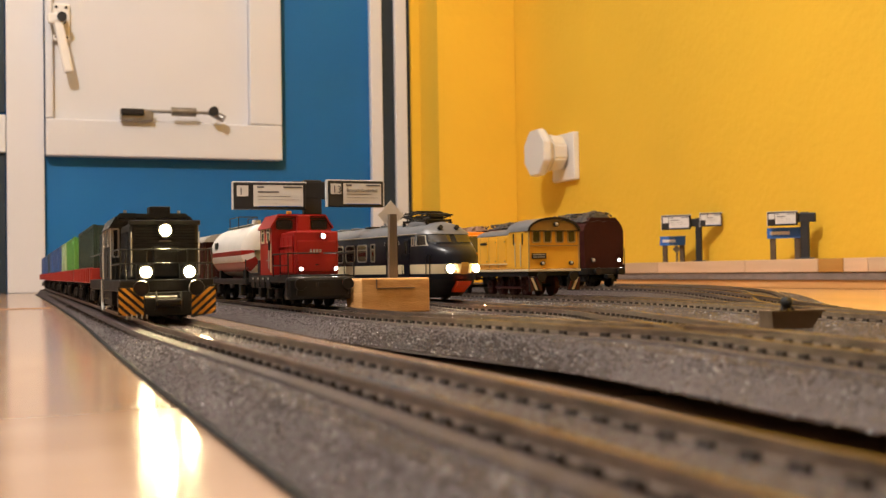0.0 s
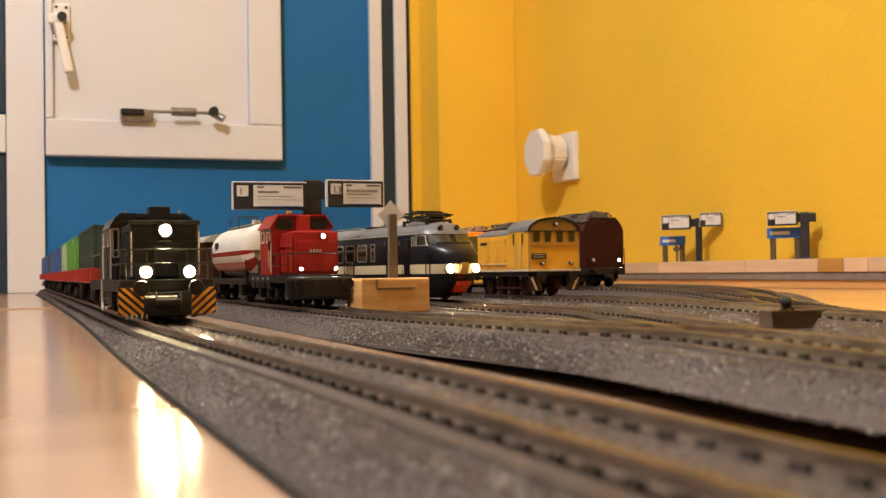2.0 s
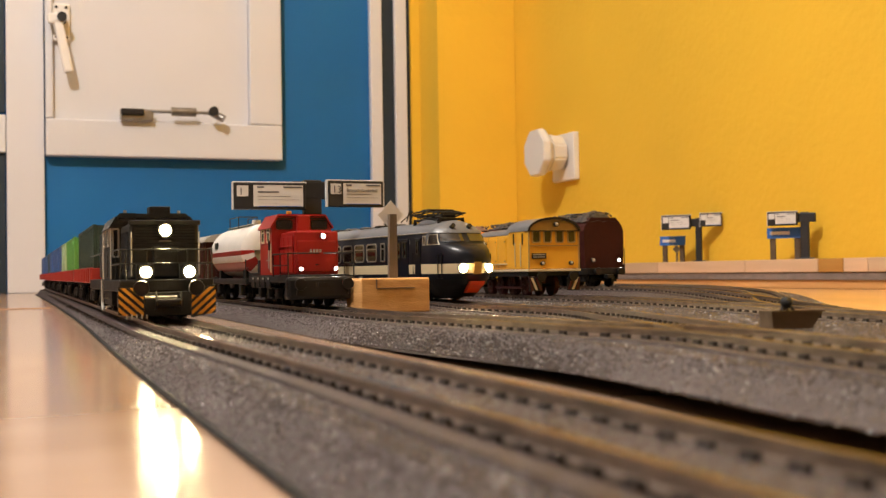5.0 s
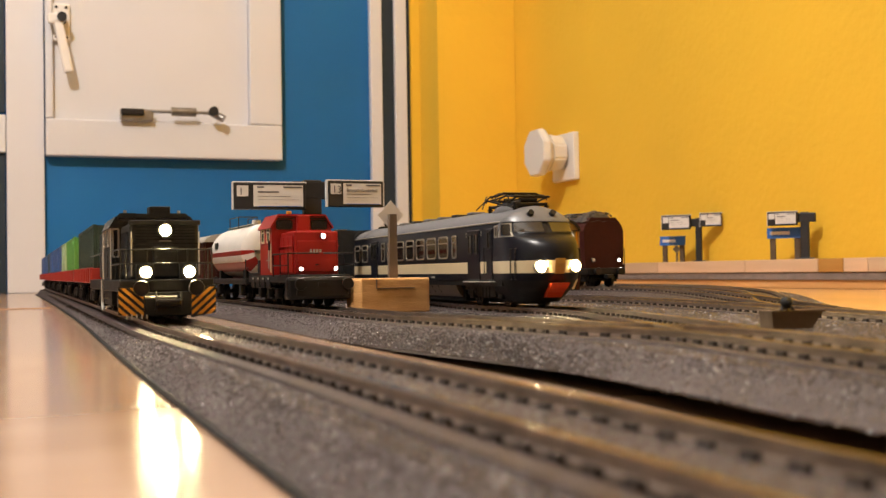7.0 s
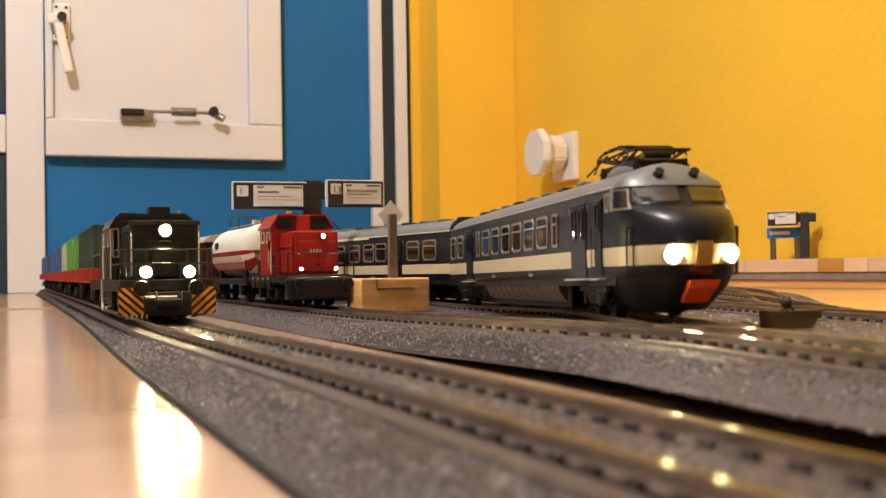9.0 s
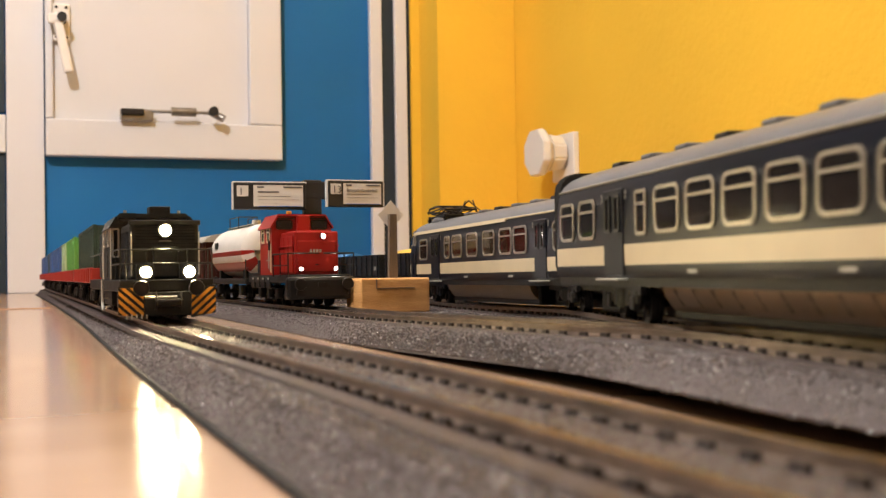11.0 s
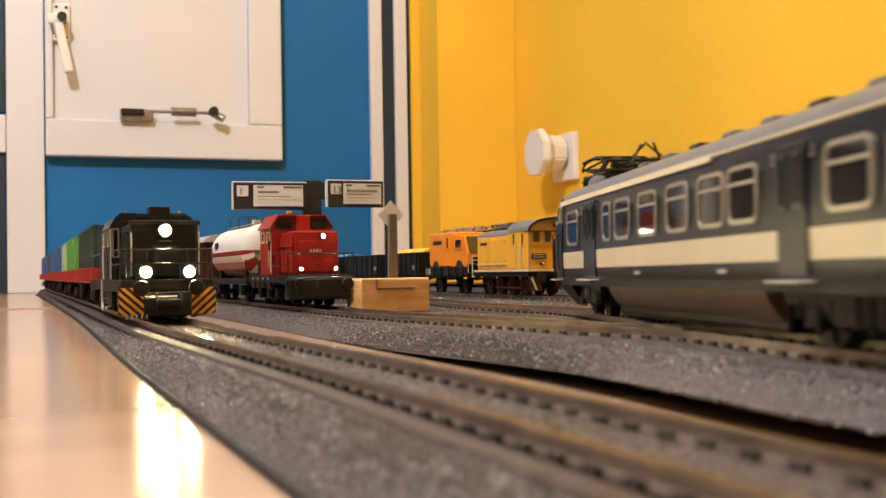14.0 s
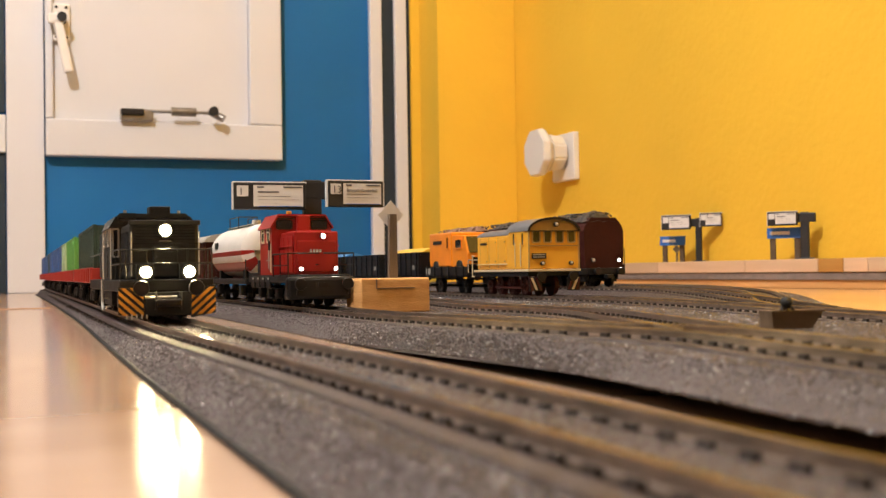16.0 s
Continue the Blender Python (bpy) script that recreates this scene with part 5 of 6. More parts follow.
bm = bmesh.new()
loft(bm, line_5, [(-0.024, 0.0040), (-0.018, BED), (0.018, BED), (0.024, 0.0040)], 0.46, 1.62, 0.02, rise_5)
tagged(finish("ballast_bed_3", bm, M["ballast"]), "raised grey ballast under a yard track", "ballast", kind="structure")


def rail_profile(off):
    return [(off - 0.0011, BED + 0.0008), (off + 0.0011, BED + 0.0008), (off + 0.0010, BED + 0.0012), (off + 0.00035, BED + 0.0015), (off + 0.00035, RAIL - 0.0008), (off + 0.0005, RAIL - 0.0006),
            (off + 0.0005, RAIL - 0.0001), (off + 0.00035, RAIL), (off - 0.00035, RAIL), (off - 0.0005, RAIL - 0.0001), (off - 0.0005, RAIL - 0.0006), (off - 0.00035, RAIL - 0.0008), (off - 0.00035, BED + 0.0015), (off - 0.0010, BED + 0.0012)]


def sleeper_shape(bm):
    box(bm, -0.0135, 0.0135, -0.0012, 0.0012, BED - 0.0006, BED + 0.0008)
    for s in (-0.0087, 0.0087):
        for q in (-0.0016, 0.0016):
            box(bm, s + q - 0.0005, s + q + 0.0005, -0.0012, 0.0012, BED + 0.0008, BED + 0.0018)


def track(name, f, y0, y1, pitch=0.0074, lift=None):
    t = thing(name, "model railway track with worn steel rails and dark sleepers", "track", "yard tracks")
    for s in (-1, 1):
        bm = bmesh.new()
        loft(bm, f, rail_profile(s * 0.0087), y0, y1, 0.008, lift)
        r = part("rail", bm, M["rail_web"], t, "", 35)
        bm = bmesh.new()
        o = s * 0.0087
        loft(bm, f, [(o - 0.00045, RAIL - 0.0003), (o + 0.00045, RAIL - 0.0003)] + [(o + 0.00045 * k / 4, RAIL + 0.00006 - 0.00007 * (k / 4) ** 2) for k in range(4, -5, -1)], y0, y1, 0.008, lift)
        part("rail_head", bm, M["rail"], r, "worn shiny rail head", 40)
    # ballast filled in between and beside the sleepers
    for a, b in ((-0.0074, 0.0074), (-0.0150, -0.0109), (0.0109, 0.0150)):
        bm = bmesh.new()
        loft(bm, f, [(a - 0.0006, BED - 0.0006), (b + 0.0006, BED - 0.0006), (b, BED + 0.0009), (a, BED + 0.0009)], y0, y1, 0.008, lift)
        part("ballast_infill", bm, M["ballast"], t)
    n = min(298, int((y1 - y0) / pitch))
    for i in range(n):
        y = y0 + 0.003 + pitch * i
        a = math.degrees(math.atan2(f(y + 0.004) - f(y - 0.004), 0.008))
        share("sleeper", ("sleeper",), sleeper_shape, M["sleeper"], t, pose(f(y), y, lift(y) if lift else 0, 0, 0, -a))


# ---- fine stones on the beds ----
def stones(name, count, place, rmin, rmax, seed, label, material="grit"):
    rng = np.random.default_rng(seed)
    base = np.array([(1, 0, 0), (-1, 0, 0), (0, 1, 0), (0, -1, 0), (0, 0, 1), (0, 0, -1)], float)
    tri = np.array([(0, 2, 4), (2, 1, 4), (1, 3, 4), (3, 0, 4), (2, 0, 5), (1, 2, 5), (3, 1, 5), (0, 3, 5)])
    pos = place(rng, count)
    count = len(pos)
    size = rng.uniform(rmin, rmax, (count, 1, 1)) * rng.uniform(0.6, 1.3, (count, 6, 1))
    q = rng.normal(size=(count, 4))
    q /= np.linalg.norm(q, axis=1)[:, None]
    w, x, y, z = q.T
    rot = np.stack([np.stack([1 - 2 * (y * y + z * z), 2 * (x * y - z * w), 2 * (x * z + y * w)], 1), np.stack([2 * (x * y + z * w), 1 - 2 * (x * x + z * z), 2 * (y * z - x * w)], 1),
                    np.stack([2 * (x * z - y * w), 2 * (y * z + x * w), 1 - 2 * (x * x + y * y)], 1)], 1)
    v = np.einsum("nij,nkj->nki", rot, base[None] * size) + pos[:, None, :]
    f = (tri[None] + 6 * np.arange(count)[:, None, None]).reshape(-1, 3)
    me = bpy.data.meshes.new(name)
    me.vertices.add(count * 6)
    me.vertices.foreach_set("co", v.reshape(-1).astype(np.float32))
    me.loops.add(len(f) * 3)
    me.loops.foreach_set("vertex_index", f.reshape(-1).astype(np.int32))
    me.polygons.add(len(f))
    me.polygons.foreach_set("loop_start", (np.arange(len(f)) * 3).astype(np.int32))
    me.update(calc_edges=True)
    me.materials.append(M[material])
    return tagged(new(name, me), label, "ballast", kind="stuff")


def on_bed_1(rng, n):
    y = -0.02 + 0.95 * rng.random(n) ** 1.6
    left, right = np.array([bed_left(v) for v in y]), np.array([line_1(v) + 0.0265 for v in y])
    x = left + (right - left) * rng.random(n)
    z = BED * np.clip(np.minimum((x - left) / 0.0075, (right - x) / 0.008), 0, 1)
    return np.stack([x, y, z], 1)


def on_bed_2(rng, n):
    y = -0.02 + 1.0 * rng.random(n) ** 1.5
    left = np.array([yard_left(v) for v in y])
    x = left + 0.13 * rng.random(n) ** 1.4
    r = np.array([rise(v) for v in y]) * np.clip((0.25 - x) / 0.014, 0, 1)
    z = np.clip((x - left) / 0.008, 0, 1) * (BED - 0.6 * r) + 1.6 * r
    return np.stack([x, y, z], 1)


def between_rails(f, y1, lift=None):
    def place(rng, n):
        y = -0.02 + y1 * rng.random(n) ** 1.6
        x = np.array([f(v) for v in y]) + rng.uniform(-0.0074, 0.0074, n)
        return np.stack([x, y, np.array([BED + 0.0008 + (lift(v) if lift else 0) for v in y])], 1)
    return place


def on_bed_3(rng, n):
    y = 0.20 + 0.6 * rng.random(n)
    right = np.array([bed_right(v) for v in y]) - 0.009
    x = 0.24 + (right - 0.24) * rng.random(n)
    keep = x < right
    return np.stack([x, y, np.full(n, BED)], 1)[keep]


# ---- signs, wooden pieces, small things ----
M.update({
    "sign_black": mat("sign_black", (0.014, 0.014, 0.016), 0.45, 0, 0.2, 120),
    "paper": mat("white_paper", (0.68, 0.67, 0.67), 0.6, 0, 0.03, 80, 0.00005, 300),
    "ink": mat("dark_ink", (0.10, 0.10, 0.12), 0.6, 0, 0.1, 80),
    "sign_blue": mat("station_blue", (0.03, 0.14, 0.50), 0.45, 0, 0.08, 80),
    "stick": mat("weathered_stick", (0.20, 0.155, 0.115), 0.7, 0, 0, 40, 0.0003, 300, 0.3, 0, 0, (0.13, 0.10, 0.075), (8, 8, 0.6)),
    "pale_wood": mat("pale_wood", (0.70, 0.50, 0.33), 0.55, 0, 0, 14, 0.0002, 100, 0.4, 0, 0.16, (0.60, 0.42, 0.27), (1, 0.4, 6)),
    "amber_wood": mat("amber_wood", (0.56, 0.30, 0.07), 0.5, 0, 0, 14, 0.0002, 100, 0.4, 0, 0, (0.44, 0.22, 0.05), (1, 0.4, 6)),
    "grey_strip": mat("grey_felt", (0.20, 0.165, 0.15), 0.8, 0, 0.2, 60, 0.0004, 300),
    "plastic": mat("white_plastic", (0.82, 0.79, 0.76), 0.35, 0, 0.02, 20),
    "chrome": mat("grey_metal", (0.34, 0.32, 0.30), 0.32, 0.85, 0.2, 60),
    "brown_box": mat("brown_card", (0.10, 0.062, 0.032), 0.7, 0, 0.25, 80, 0.0003, 200),
})


def words(text, size, m, material, parent):
    cu = bpy.data.curves.new("lettering", "FONT")
    cu.body, cu.size, cu.extrude = text, size, 0.00005
    cu.materials.append(material)
    ob = new("lettering", cu)
    ob.parent = parent
    ob.matrix_basis = m
    return ob


def board(sign, x0, w, z0, h, turn, number, title, lit_paper="paper"):
    """One hanging departure board with its number field and its sheet, turned a little about the upright."""
    piv = pose(x0, 0, z0, 0, 0, turn)
    bm = bmesh.new()
    box(bm, 0, w, 0, 0.0042, 0, h, 0.0006)
    b = part("board", bm, M["sign_black"], sign)
    b.matrix_basis = piv
    bm = bmesh.new()
    box(bm, -0.0004, w + 0.0004, 0.0006, 0.0040, h - 0.0008, h + 0.0006, 0.0002)
    part("top_edge", bm, M["paper"], b)
    bm = bmesh.new()
    box(bm, -0.0006, 0.0001, 0.0004, 0.0044, 0, h)
    part("side_edge", bm, M["paper"], b)
    s = h / 0.0165
    bm = bmesh.new()
    box(bm, w * 0.045, w * 0.045 + 0.0070 * s, -0.0002, 0.0001, h * 0.48, h * 0.88)
    part("number_field", bm, M["paper"], b)
    bm = bmesh.new()
    box(bm, w * 0.27, w * 0.955, -0.0002, 0.0001, h * 0.11, h * 0.90)
    sheet = part("sheet", bm, M["paper"], b)
    flat = pose(0, 0, 0, 90, 0, 0)
    if number:
        words(number, 0.0062 * s, pose(w * 0.045 + 0.0010 * s, -0.00035, h * 0.54, 90, 0, 0), M["ink"], b)
    bars = [(0.78, 0.88, 0.32, 0.42), (0.78, 0.88, 0.68, 0.94), (0.46, 0.52, 0.33, 0.78), (0.34, 0.39, 0.33, 0.90), (0.22, 0.26, 0.33, 0.70)]
    if not title:
        bars.append((0.60, 0.70, 0.33, 0.62))
    for a, c, p, q in bars:
        bm = bmesh.new()
        box(bm, w * p, w * q, -0.00032, -0.00015, h * (a + 0.018), h * (c - 0.024))
        part("writing_bar", bm, M["ink"], sheet)
    if title:
        words(title, 0.0029 * s, pose(w * 0.325, -0.00035, h * 0.58, 90, 0, 0), M["ink"], sheet)
    bm = bmesh.new()
    box(bm, w * 0.33, w * 0.92, -0.00034, -0.00018, h * 0.105, h * 0.125)
    part("blue_line", bm, M["sign_blue"], sheet)


def departure_sign(m, label, pairs, post_w, top, post_h):
    s = thing("departure_sign", label, "sign", "departure signs", m)
    slab("post", (-post_w / 2, post_w / 2, 0.0045, 0.0105, 0.0, post_h), M["sign_black"], s, 0.0008)
    slab("crossbar", (-post_w / 2 - 0.008, post_w / 2 + 0.008, 0.0044, 0.0085, post_h - 0.012, post_h - 0.001), M["sign_black"], s, 0.0008)
    slab("foot", (-post_w, post_w, 0.001, 0.014, 0.0, 0.0016), M["sign_black"], s, 0.0004)
    for p in pairs:
        board(s, *p)


departure_sign(pose(0.1745, 0.665, BED + 0.0045), "black departure sign with two white timetable boards", [(-0.0505, 0.0445, 0.0545, 0.0165, -3, "1", ""), (0.0085, 0.0370, 0.0565, 0.0165, 3, "13", "Brussel-Zuid/Midi")], 0.0115, 0, 0.0735)

# wooden block with a stick that bears a paper diamond
blk = thing("wooden_block", "pine wood block between the tracks", "block")
slab("block_body", (0.1545, 0.1895, 0.5045, 0.530, 0.0073, 0.0240), M["pine"], blk, 0.0008)
for dims in ((0.1620, 0.1815, 0.5040, 0.5046, 0.0190, 0.0194), (0.1620, 0.1624, 0.5040, 0.5046, 0.0194, 0.0236)):
    slab("saw_cut", dims, M["stick"], blk)
dia = thing("diamond_signal", "paper diamond on a weathered wooden stick", "signal")
bm = bmesh.new()
extrude(bm, [(-0.0022, 0.0240), (0.0022, 0.0240), (0.0020, 0.0555), (-0.0016, 0.0555)], "y", -0.0015, 0.0015)
st = part("stick", bm, M["stick"], dia)
bm = bmesh.new()
extrude(bm, [(0.0, 0.0478), (0.0068, 0.0552), (0.0, 0.0625), (-0.0066, 0.0552)], "y", 0.0016, 0.0020)
part("diamond", bm, M["paper"], dia, "white paper diamond")
dia.matrix_world = pose(0.1745, 0.5165, 0.0)

# ledge of wooden bars along the yellow wall
ledge = thing("wall_ledge", "row of pale wooden bars on a grey strip along the wall", "ledge")
slab("strip", (0.852, 0.8995, 0.10, 1.905, 0.0100, 0.0190), M["grey_strip"], ledge, 0.001)
slab("batten", (0.855, 0.8990, 0.10, 1.905, 0.0003, 0.0099), M["board"], ledge, 0.0006)
cuts = [0.10, 0.35, 0.62, 0.80, 0.932, 0.970, 1.011, 1.145, 1.345, 1.62, 1.905]
for a, b in zip(cuts, cuts[1:]):
    amber = abs(a - 0.970) < 1e-6
    slab("wooden_bar", (0.850, 0.8990, a + 0.0006, b - 0.0006, 0.0192, 0.0345), M["amber_wood" if amber else "pale_wood"], ledge, 0.0008)


def station_sign(y, w, h, diamond):
    s = thing("station_sign", "blue station name sign on two brown posts", "sign", "station name signs", pose(0.868, y, 0.0345, 0, 0, -52))
    for x in (-w / 2 + 0.004, w / 2 - 0.004):
        slab("post", (x - 0.0032, x + 0.0032, 0.0, 0.005, 0.0, h), M["brown_box"], s, 0.0005)
    slab("name_panel", (-w / 2 - 0.002, w / 2 + 0.002, -0.002, 0.0, h - 0.012, h + 0.001), M["sign_blue"], s, 0.0004)
    slab("writing_bar", (-w / 2 + 0.002, w / 2 - 0.012, -0.0026, -0.0019, h - 0.0075, h - 0.0035), M["paper"], s)
    if diamond:
        bm = bmesh.new()
        extrude(bm, [(0.002, h - 0.023), (0.008, h - 0.017), (0.002, h - 0.011), (-0.004, h - 0.017)], "y", 0.009, 0.010)
        part("diamond", bm, M["chrome"], s)
        slab("stick", (0.0008, 0.0032, 0.0095, 0.0115, 0, h - 0.017), M["stick"], s)


station_sign(1.332, 0.033, 0.0355, True)
station_sign(1.090, 0.037, 0.0375, False)
departure_sign(pose(0.872, 1.278, 0.0345, 0, 0, -50), "black departure sign with two timetable boards by the wall", [(-0.050, 0.041, 0.0445, 0.0200, -2, "", ""), (0.004, 0.029, 0.0475, 0.0185, 8, "", "")], 0.0080, 0, 0.0600)
departure_sign(pose(0.872, 1.060, 0.0345, 0, 0, -50), "black departure sign with one timetable board by the wall", [(-0.042, 0.035, 0.0405, 0.0165, -2, "", "")], 0.0100, 0, 0.0560)

# open card box with a black knob on the yard
tub = thing("card_box", "small brown open card box with a black ball", "box", m=pose(0.1985, 0.246, BED + rise(0.246), 0, 0, -14) @ Matrix.Scale(0.66, 4))
bm = bmesh.new()
extrude(bm, [(-0.0090, 0.0), (0.0075, 0.0), (0.0135, 0.0078), (-0.0098, 0.0078)], "y", 0.0, 0.0130)
part("box_body", bm, M["brown_box"], tub)
slab("rim", (-0.0100, 0.0138, -0.0005, 0.0004, 0.0072, 0.0080), M["brown_box"], tub)
bm = bmesh.new()
bmesh.ops.create_uvsphere(bm, u_segments=16, v_segments=10, radius=0.0026, matrix=Matrix.Translation((-0.0015, 0.004, 0.0112)))
cyl(bm, pose(-0.0015, 0.004, 0.0076), 0.0014, 0.0010, 0.002, 10)
for k in (-1, 1):
    rod(bm, (-0.0015 + k * 0.003, 0.003, 0.0078), (-0.0015 + k * 0.001, 0.004, 0.0100), 0.0006)
part("knob", bm, M["rubber"], tub, "black ball", True)

# socket with a plugged-in octagonal device
sock = thing("wall_socket", "white wall socket plate on the yellow wall", "socket")
slab("plate", (0.8905, 0.9015, 1.664, 1.745, 0.180, 0.262), M["plastic"], sock, 0.002)
bm = bmesh.new()
cyl(bm, pose(0.8903, 1.705, 0.222, 0, -90, 0), 0.021, 0.021, 0.004, 28)
part("inset", bm, M["chrome"], sock, "", True)
plug = thing("plug_in_device", "white octagonal plug-in night light in the socket", "device")
bm = bmesh.new()
cyl(bm, pose(0.887, 1.705, 0.228, 0, -90, 0) @ pose(0, 0, 0, 0, 0, 22.5), 0.030, 0.034, 0.030, 8)
bmesh.ops.bevel(bm, geom=list(bm.edges), offset=0.003, segments=2, affect="EDGES")
part("plug_base", bm, M["plastic"], plug)
bm = bmesh.new()
cyl(bm, pose(0.857, 1.705, 0.228, 0, -90, 0) @ pose(0, 0, 0, 0, 0, 22.5), 0.034, 0.044, 0.010, 8)
cyl(bm, pose(0.847, 1.705, 0.228, 0, -90, 0) @ pose(0, 0, 0, 0, 0, 22.5), 0.044, 0.042, 0.012, 8)
bmesh.ops.bevel(bm, geom=list(bm.edges), offset=0.0015, segments=2, affect="EDGES")
part("face", bm, M["plastic"], plug)

# sash fittings
han = slab("window_handle", (0.066, 0.094, 2.002, 2.0138, 0.434, 0.500), M["plastic"], win, 0.003, "pale worn window handle hanging down")
for x, z in ((0.072, 0.493), (0.088, 0.493), (0.072, 0.441), (0.088, 0.441)):
    bm = bmesh.new()
    cyl(bm, pose(x, 2.003, z, 90, 0, 0), 0.0030, 0.0026, 0.0022, 10)
    part("screw", bm, M["steel"], han)
bm = bmesh.new()
cyl(bm, pose(0.080, 2.003, 0.470, 90, 0, 0), 0.0085, 0.008, 0.034, 16)
part("spindle", bm, M["steel"], han, "", True)
bm = bmesh.new()
box(bm, -0.0080, 0.0080, -0.006, 0.006, -0.098, -0.004, 0.004, 2)
box(bm, -0.016, 0.012, -0.007, 0.007, -0.012, 0.006, 0.004, 2)
lev = part("lever", bm, M["plastic"], han, "pale worn lever")
lev.matrix_basis = pose(0.072, 1.980, 0.472, 0, -11, 0)
stay = slab("casement_stay", (0.175, 0.232, 1.986, 1.9995, 0.298, 0.320), M["chrome"], win, 0.003, "grey metal casement stay on the sash")
slab("stay_hook", (0.176, 0.215, 1.978, 1.9855, 0.308, 0.319), M["steel"], stay, 0.002)
bm = bmesh.new()
rod(bm, (0.195, 1.990, 0.3165), (0.330, 1.984, 0.3165), 0.003, 8)
part("stay_bar", bm, M["chrome"], stay)
bm = bmesh.new()
rod(bm, (0.262, 1.984, 0.3165), (0.305, 1.984, 0.3165), 0.008, 12)
part("stay_grip", bm, M["chrome"], stay, "", True)
bm = bmesh.new()
rod(bm, (0.330, 1.984, 0.319), (0.352, 1.972, 0.305), 0.007, 12)
part("stay_end", bm, M["chrome"], stay, "", True)
bm = bmesh.new()
cyl(bm, pose(0.334, 1.976, 0.318, 90, 0, 0), 0.008, 0.008, 0.012, 14)
part("stay_knob", bm, M["rubber"], stay, "", True)

# ceiling lamp behind the camera
cl = thing("ceiling_lamp", "round white ceiling lamp", "lamp")
bm = bmesh.new()
cyl(bm, pose(-0.42, 0.40, 1.50), 0.17, 0.19, 0.03, 32)
part("lamp_dish", bm, M["plastic"], cl, "", True)
bm = bmesh.new()
cyl(bm, pose(-0.42, 0.40, 1.53), 0.02, 0.02, CEIL - 1.53, 12)
part("lamp_rod", bm, M["plastic"], cl)

# ---- track pieces and stones ----
track("track_1", line_1, -0.15, 1.83)
track("track_2", line_2, -0.15, 1.6, lift=rise)
track("track_3", line_3, 0.215, 1.6, lift=rise)
track("track_4", line_4, 0.10, 1.6)
track("track_5", line_5, 0.36, 1.6, lift=rise_5)
track("track_6", line_6, 0.42, 1.6)
stones("ballast_stones", 75000, on_bed_1, 0.00020, 0.00055, 3, "fine grey ballast stones along the track")
stones("ballast_stones", 120000, on_bed_2, 0.00020, 0.00050, 4, "fine grey ballast stones in the yard")
stones("ballast_stones", 50000, on_bed_3, 0.00030, 0.00070, 5, "fine grey ballast stones in the far yard")
stones("ballast_stones", 14000, between_rails(line_1, 0.9), 0.00020, 0.00050, 9, "fine grey ballast stones between the rails")
stones("ballast_stones", 14000, between_rails(line_2, 0.9, rise), 0.00020, 0.00050, 10, "fine grey ballast stones between the yard rails")
# added pale grains that imitate light glinting on the ballast
stones("quartz_grains", 4200, on_bed_1, 0.00030, 0.00055, 6, "pale grains for the glints of light on the ballast along the track", "glint")
stones("quartz_grains", 6000, on_bed_2, 0.00030, 0.00055, 7, "pale grains for the glints of light on the yard ballast", "glint")
stones("quartz_grains", 3600, on_bed_3, 0.00035, 0.00065, 8, "pale grains for the glints of light on the far yard ballast", "glint")


# ---- the railcar's run ----
PATH_D = [0.0]
for i in range(1, len(PATH_Y)):
    PATH_D.append(PATH_D[-1] + math.hypot(PATH_Y[i] - PATH_Y[i - 1], PATH_X[i] - PATH_X[i - 1]))


def along(d):
    """The point on the railcar's line, d metres from its far end."""
    return Vector((float(np.interp(d, PATH_D, PATH_X)), float(np.interp(d, PATH_D, PATH_Y)), 0.0))


RUN_T = [0.0, 4.3, 5.2, 5.8, 6.3, 6.5, 7.0, 7.5, 8.0, 8.6, 9.0, 9.2, 10.0, 10.7, 11.3, 11.5, 12.0, 12.5, 13.0, 13.5, 14.0, 14.5, 15.0, 15.5, 16.0]
RUN_D = [1.1417, 1.1417, 1.168, 1.2065, 1.2405, 1.2542, 1.291, 1.3239, 1.3672, 1.4265, 1.463, 1.488, 1.575, 1.658, 1.7117, 1.7147, 1.7232, 1.7388, 1.7781, 1.8497, 1.9317, 1.9998, 2.0637, 2.1282, 2.1967]


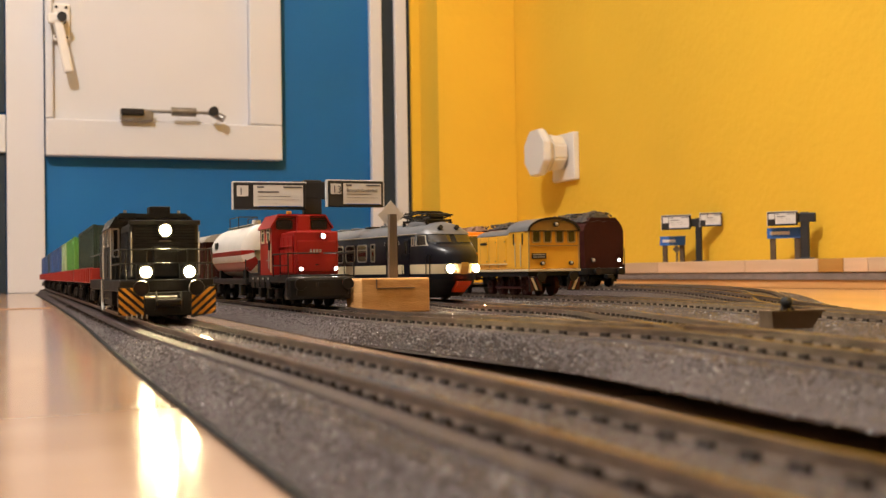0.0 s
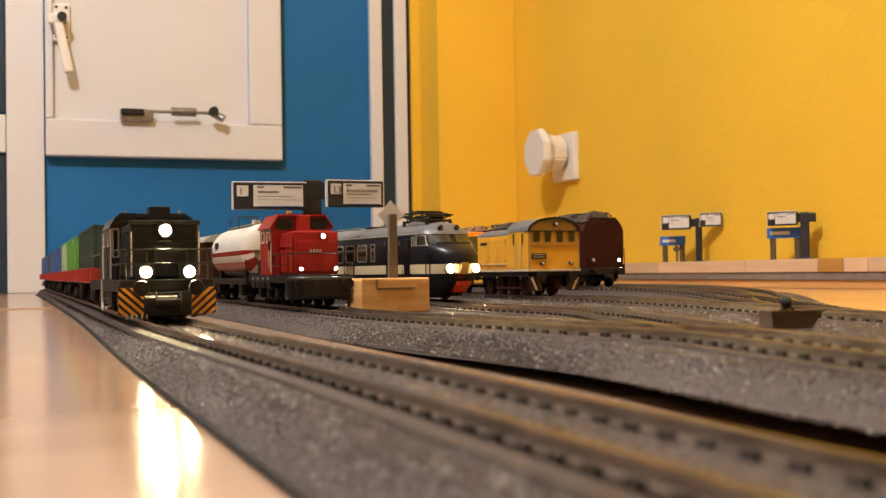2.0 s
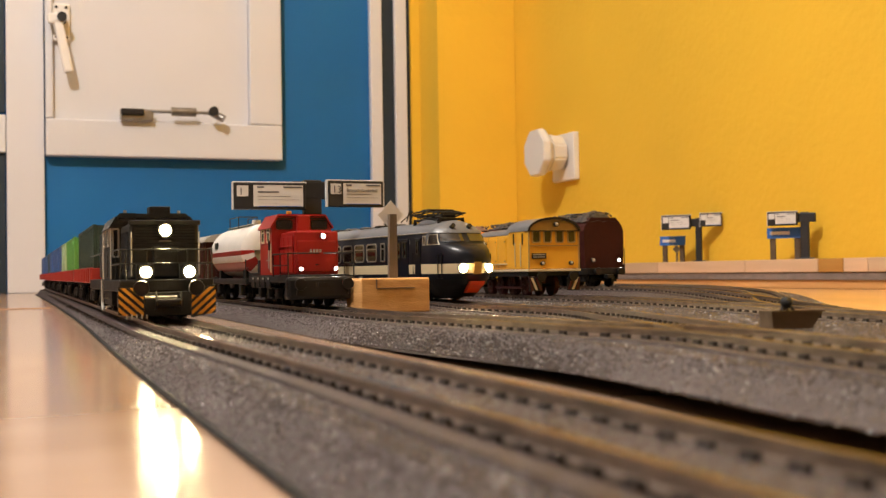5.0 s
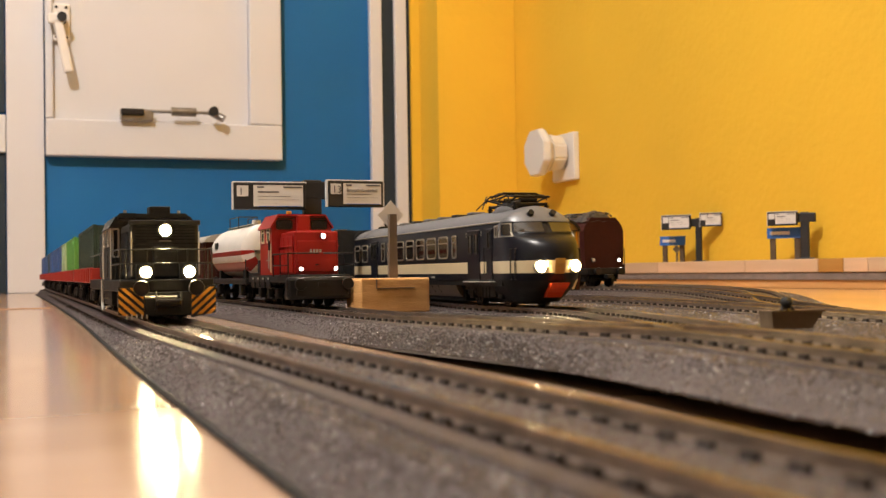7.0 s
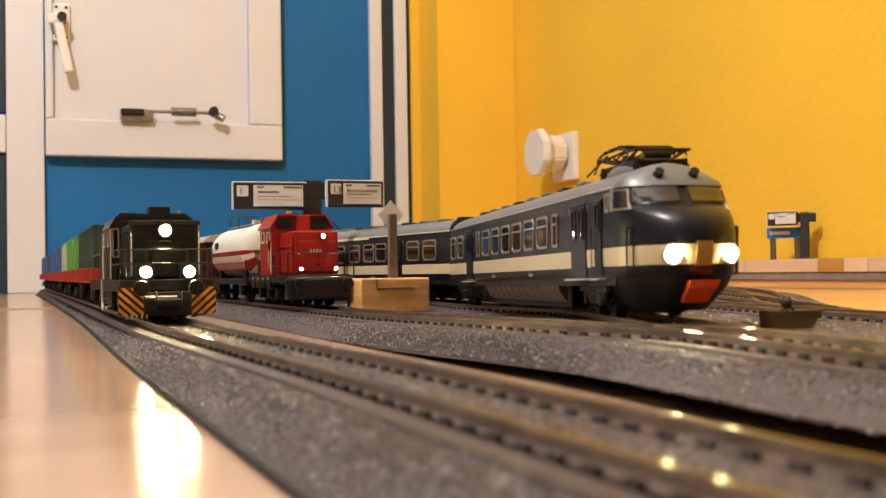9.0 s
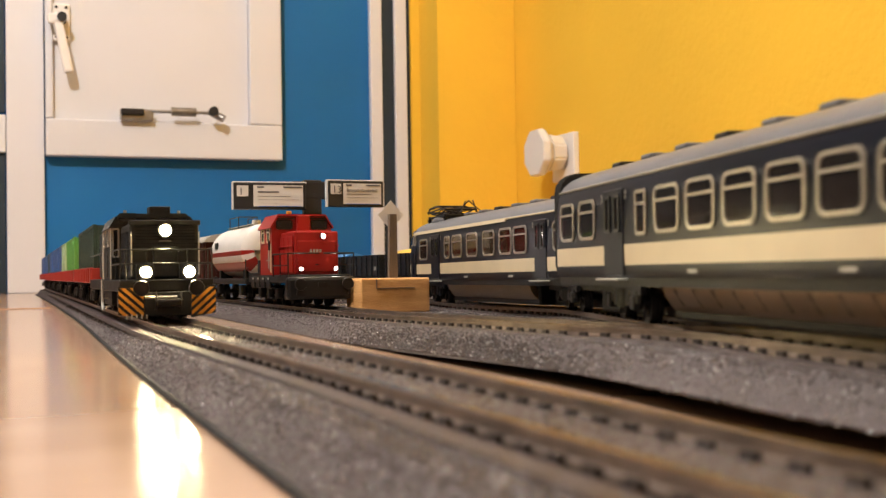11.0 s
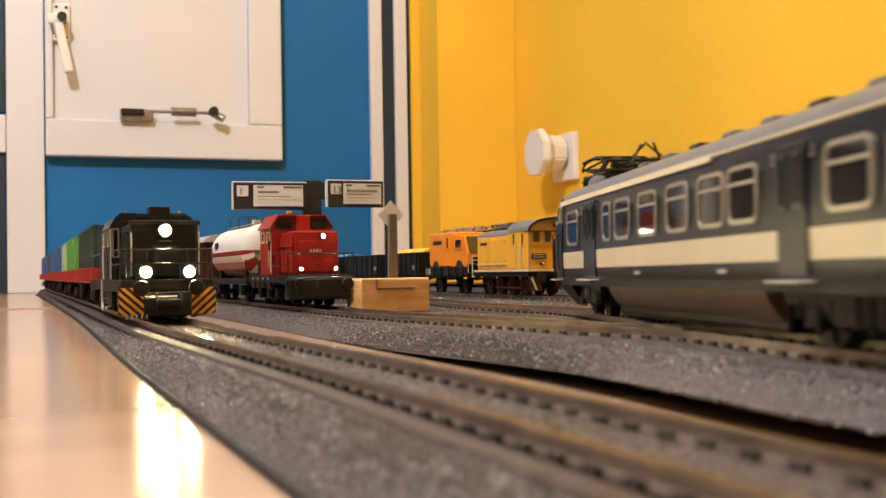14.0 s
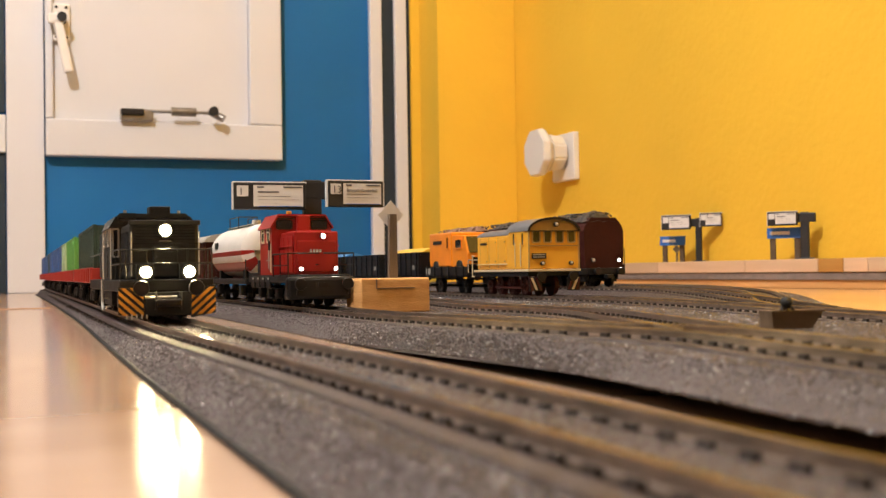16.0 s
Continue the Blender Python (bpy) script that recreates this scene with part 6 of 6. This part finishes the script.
def ridden(t):
    """Metres run at t, smooth through the table."""
    i = max(1, min(len(RUN_T) - 2, int(np.searchsorted(RUN_T, t, side="right")) - 1))
    i = 0 if t < RUN_T[1] else i

    def slope(k):
        if k == 0 or k == len(RUN_T) - 1:
            return 0.0 if k == 0 else (RUN_D[-1] - RUN_D[-2]) / (RUN_T[-1] - RUN_T[-2])
        a = (RUN_D[k] - RUN_D[k - 1]) / (RUN_T[k] - RUN_T[k - 1])
        b = (RUN_D[k + 1] - RUN_D[k]) / (RUN_T[k + 1] - RUN_T[k])
        return 0.0 if a * b <= 0 else 2 * a * b / (a + b)

    h = RUN_T[i + 1] - RUN_T[i]
    u = (t - RUN_T[i]) / h
    return (RUN_D[i] * (1 + 2 * u) * (1 - u) ** 2 + RUN_D[i + 1] * u * u * (3 - 2 * u)
            + h * slope(i) * u * (1 - u) ** 2 + h * slope(i + 1) * u * u * (u - 1))


def car_pose(head, length, pivot, turned):
    """The pose of a car whose front end is at head metres: it rides on two bogies."""
    mid = head - length / 2
    a, b = along(mid + pivot), along(mid - pivot)
    c, d = (a + b) / 2, a - b
    ang = math.degrees(math.atan2(-d.x, d.y))
    tilt = math.degrees(math.atan2(rise(a.y) - rise(b.y), 2 * pivot))
    return pose(c.x, c.y, RAIL + (rise(a.y) + rise(b.y)) / 2, 0, 0, ang + (180 if turned else 0)) @ pose(0, 0, 0, -tilt if turned else tilt)


def motions():
    times = [i / 10 for i in range(161)]
    fine = [0.0, 4.2] + [4.3 + i / 30 for i in range(352)]
    for car, back, length, pivot, turned in ((CARS[0], 0.0, LEN_1, PIV_1, False), (CARS[1], LEN_1, LEN_2, PIV_2, True)):
        for truck in [c for c in car.children if c.name.startswith("bogie")]:
            y = truck["pivot"]
            rows = []
            for t in times:
                d = ridden(t) - back - length / 2 + (-y if turned else y)
                run = along(d + 0.015) - along(d - 0.015)
                a, b = along(d - (-y if turned else y) + pivot), along(d - (-y if turned else y) - pivot)
                turn = math.degrees(math.atan2(-run.x, run.y) - math.atan2(-(a - b).x, (a - b).y))
                rows.append((t, pose(0, y, 0, 0, 0, turn) @ pose(0, -y, 0)))
            walk(truck, rows)
            for wheel in [c for c in truck.children if c.name.startswith("wheel")]:
                rest = wheel.matrix_basis.copy()
                sign = -1 if (rest.to_3x3() @ Vector((1, 0, 0))).x * (-1 if turned else 1) > 0 else 1
                walk(wheel, [(t, rest @ pose(0, 0, 0, sign * math.degrees((ridden(t) - RUN_D[0]) / 0.0053))) for t in fine])
    heads = [ridden(t) for t in times]
    walk(CARS[0], [(t, car_pose(h, LEN_1, PIV_1, False)) for t, h in zip(times, heads)])
    walk(CARS[1], [(t, car_pose(h - LEN_1, LEN_2, PIV_2, True)) for t, h in zip(times, heads)])


motions()
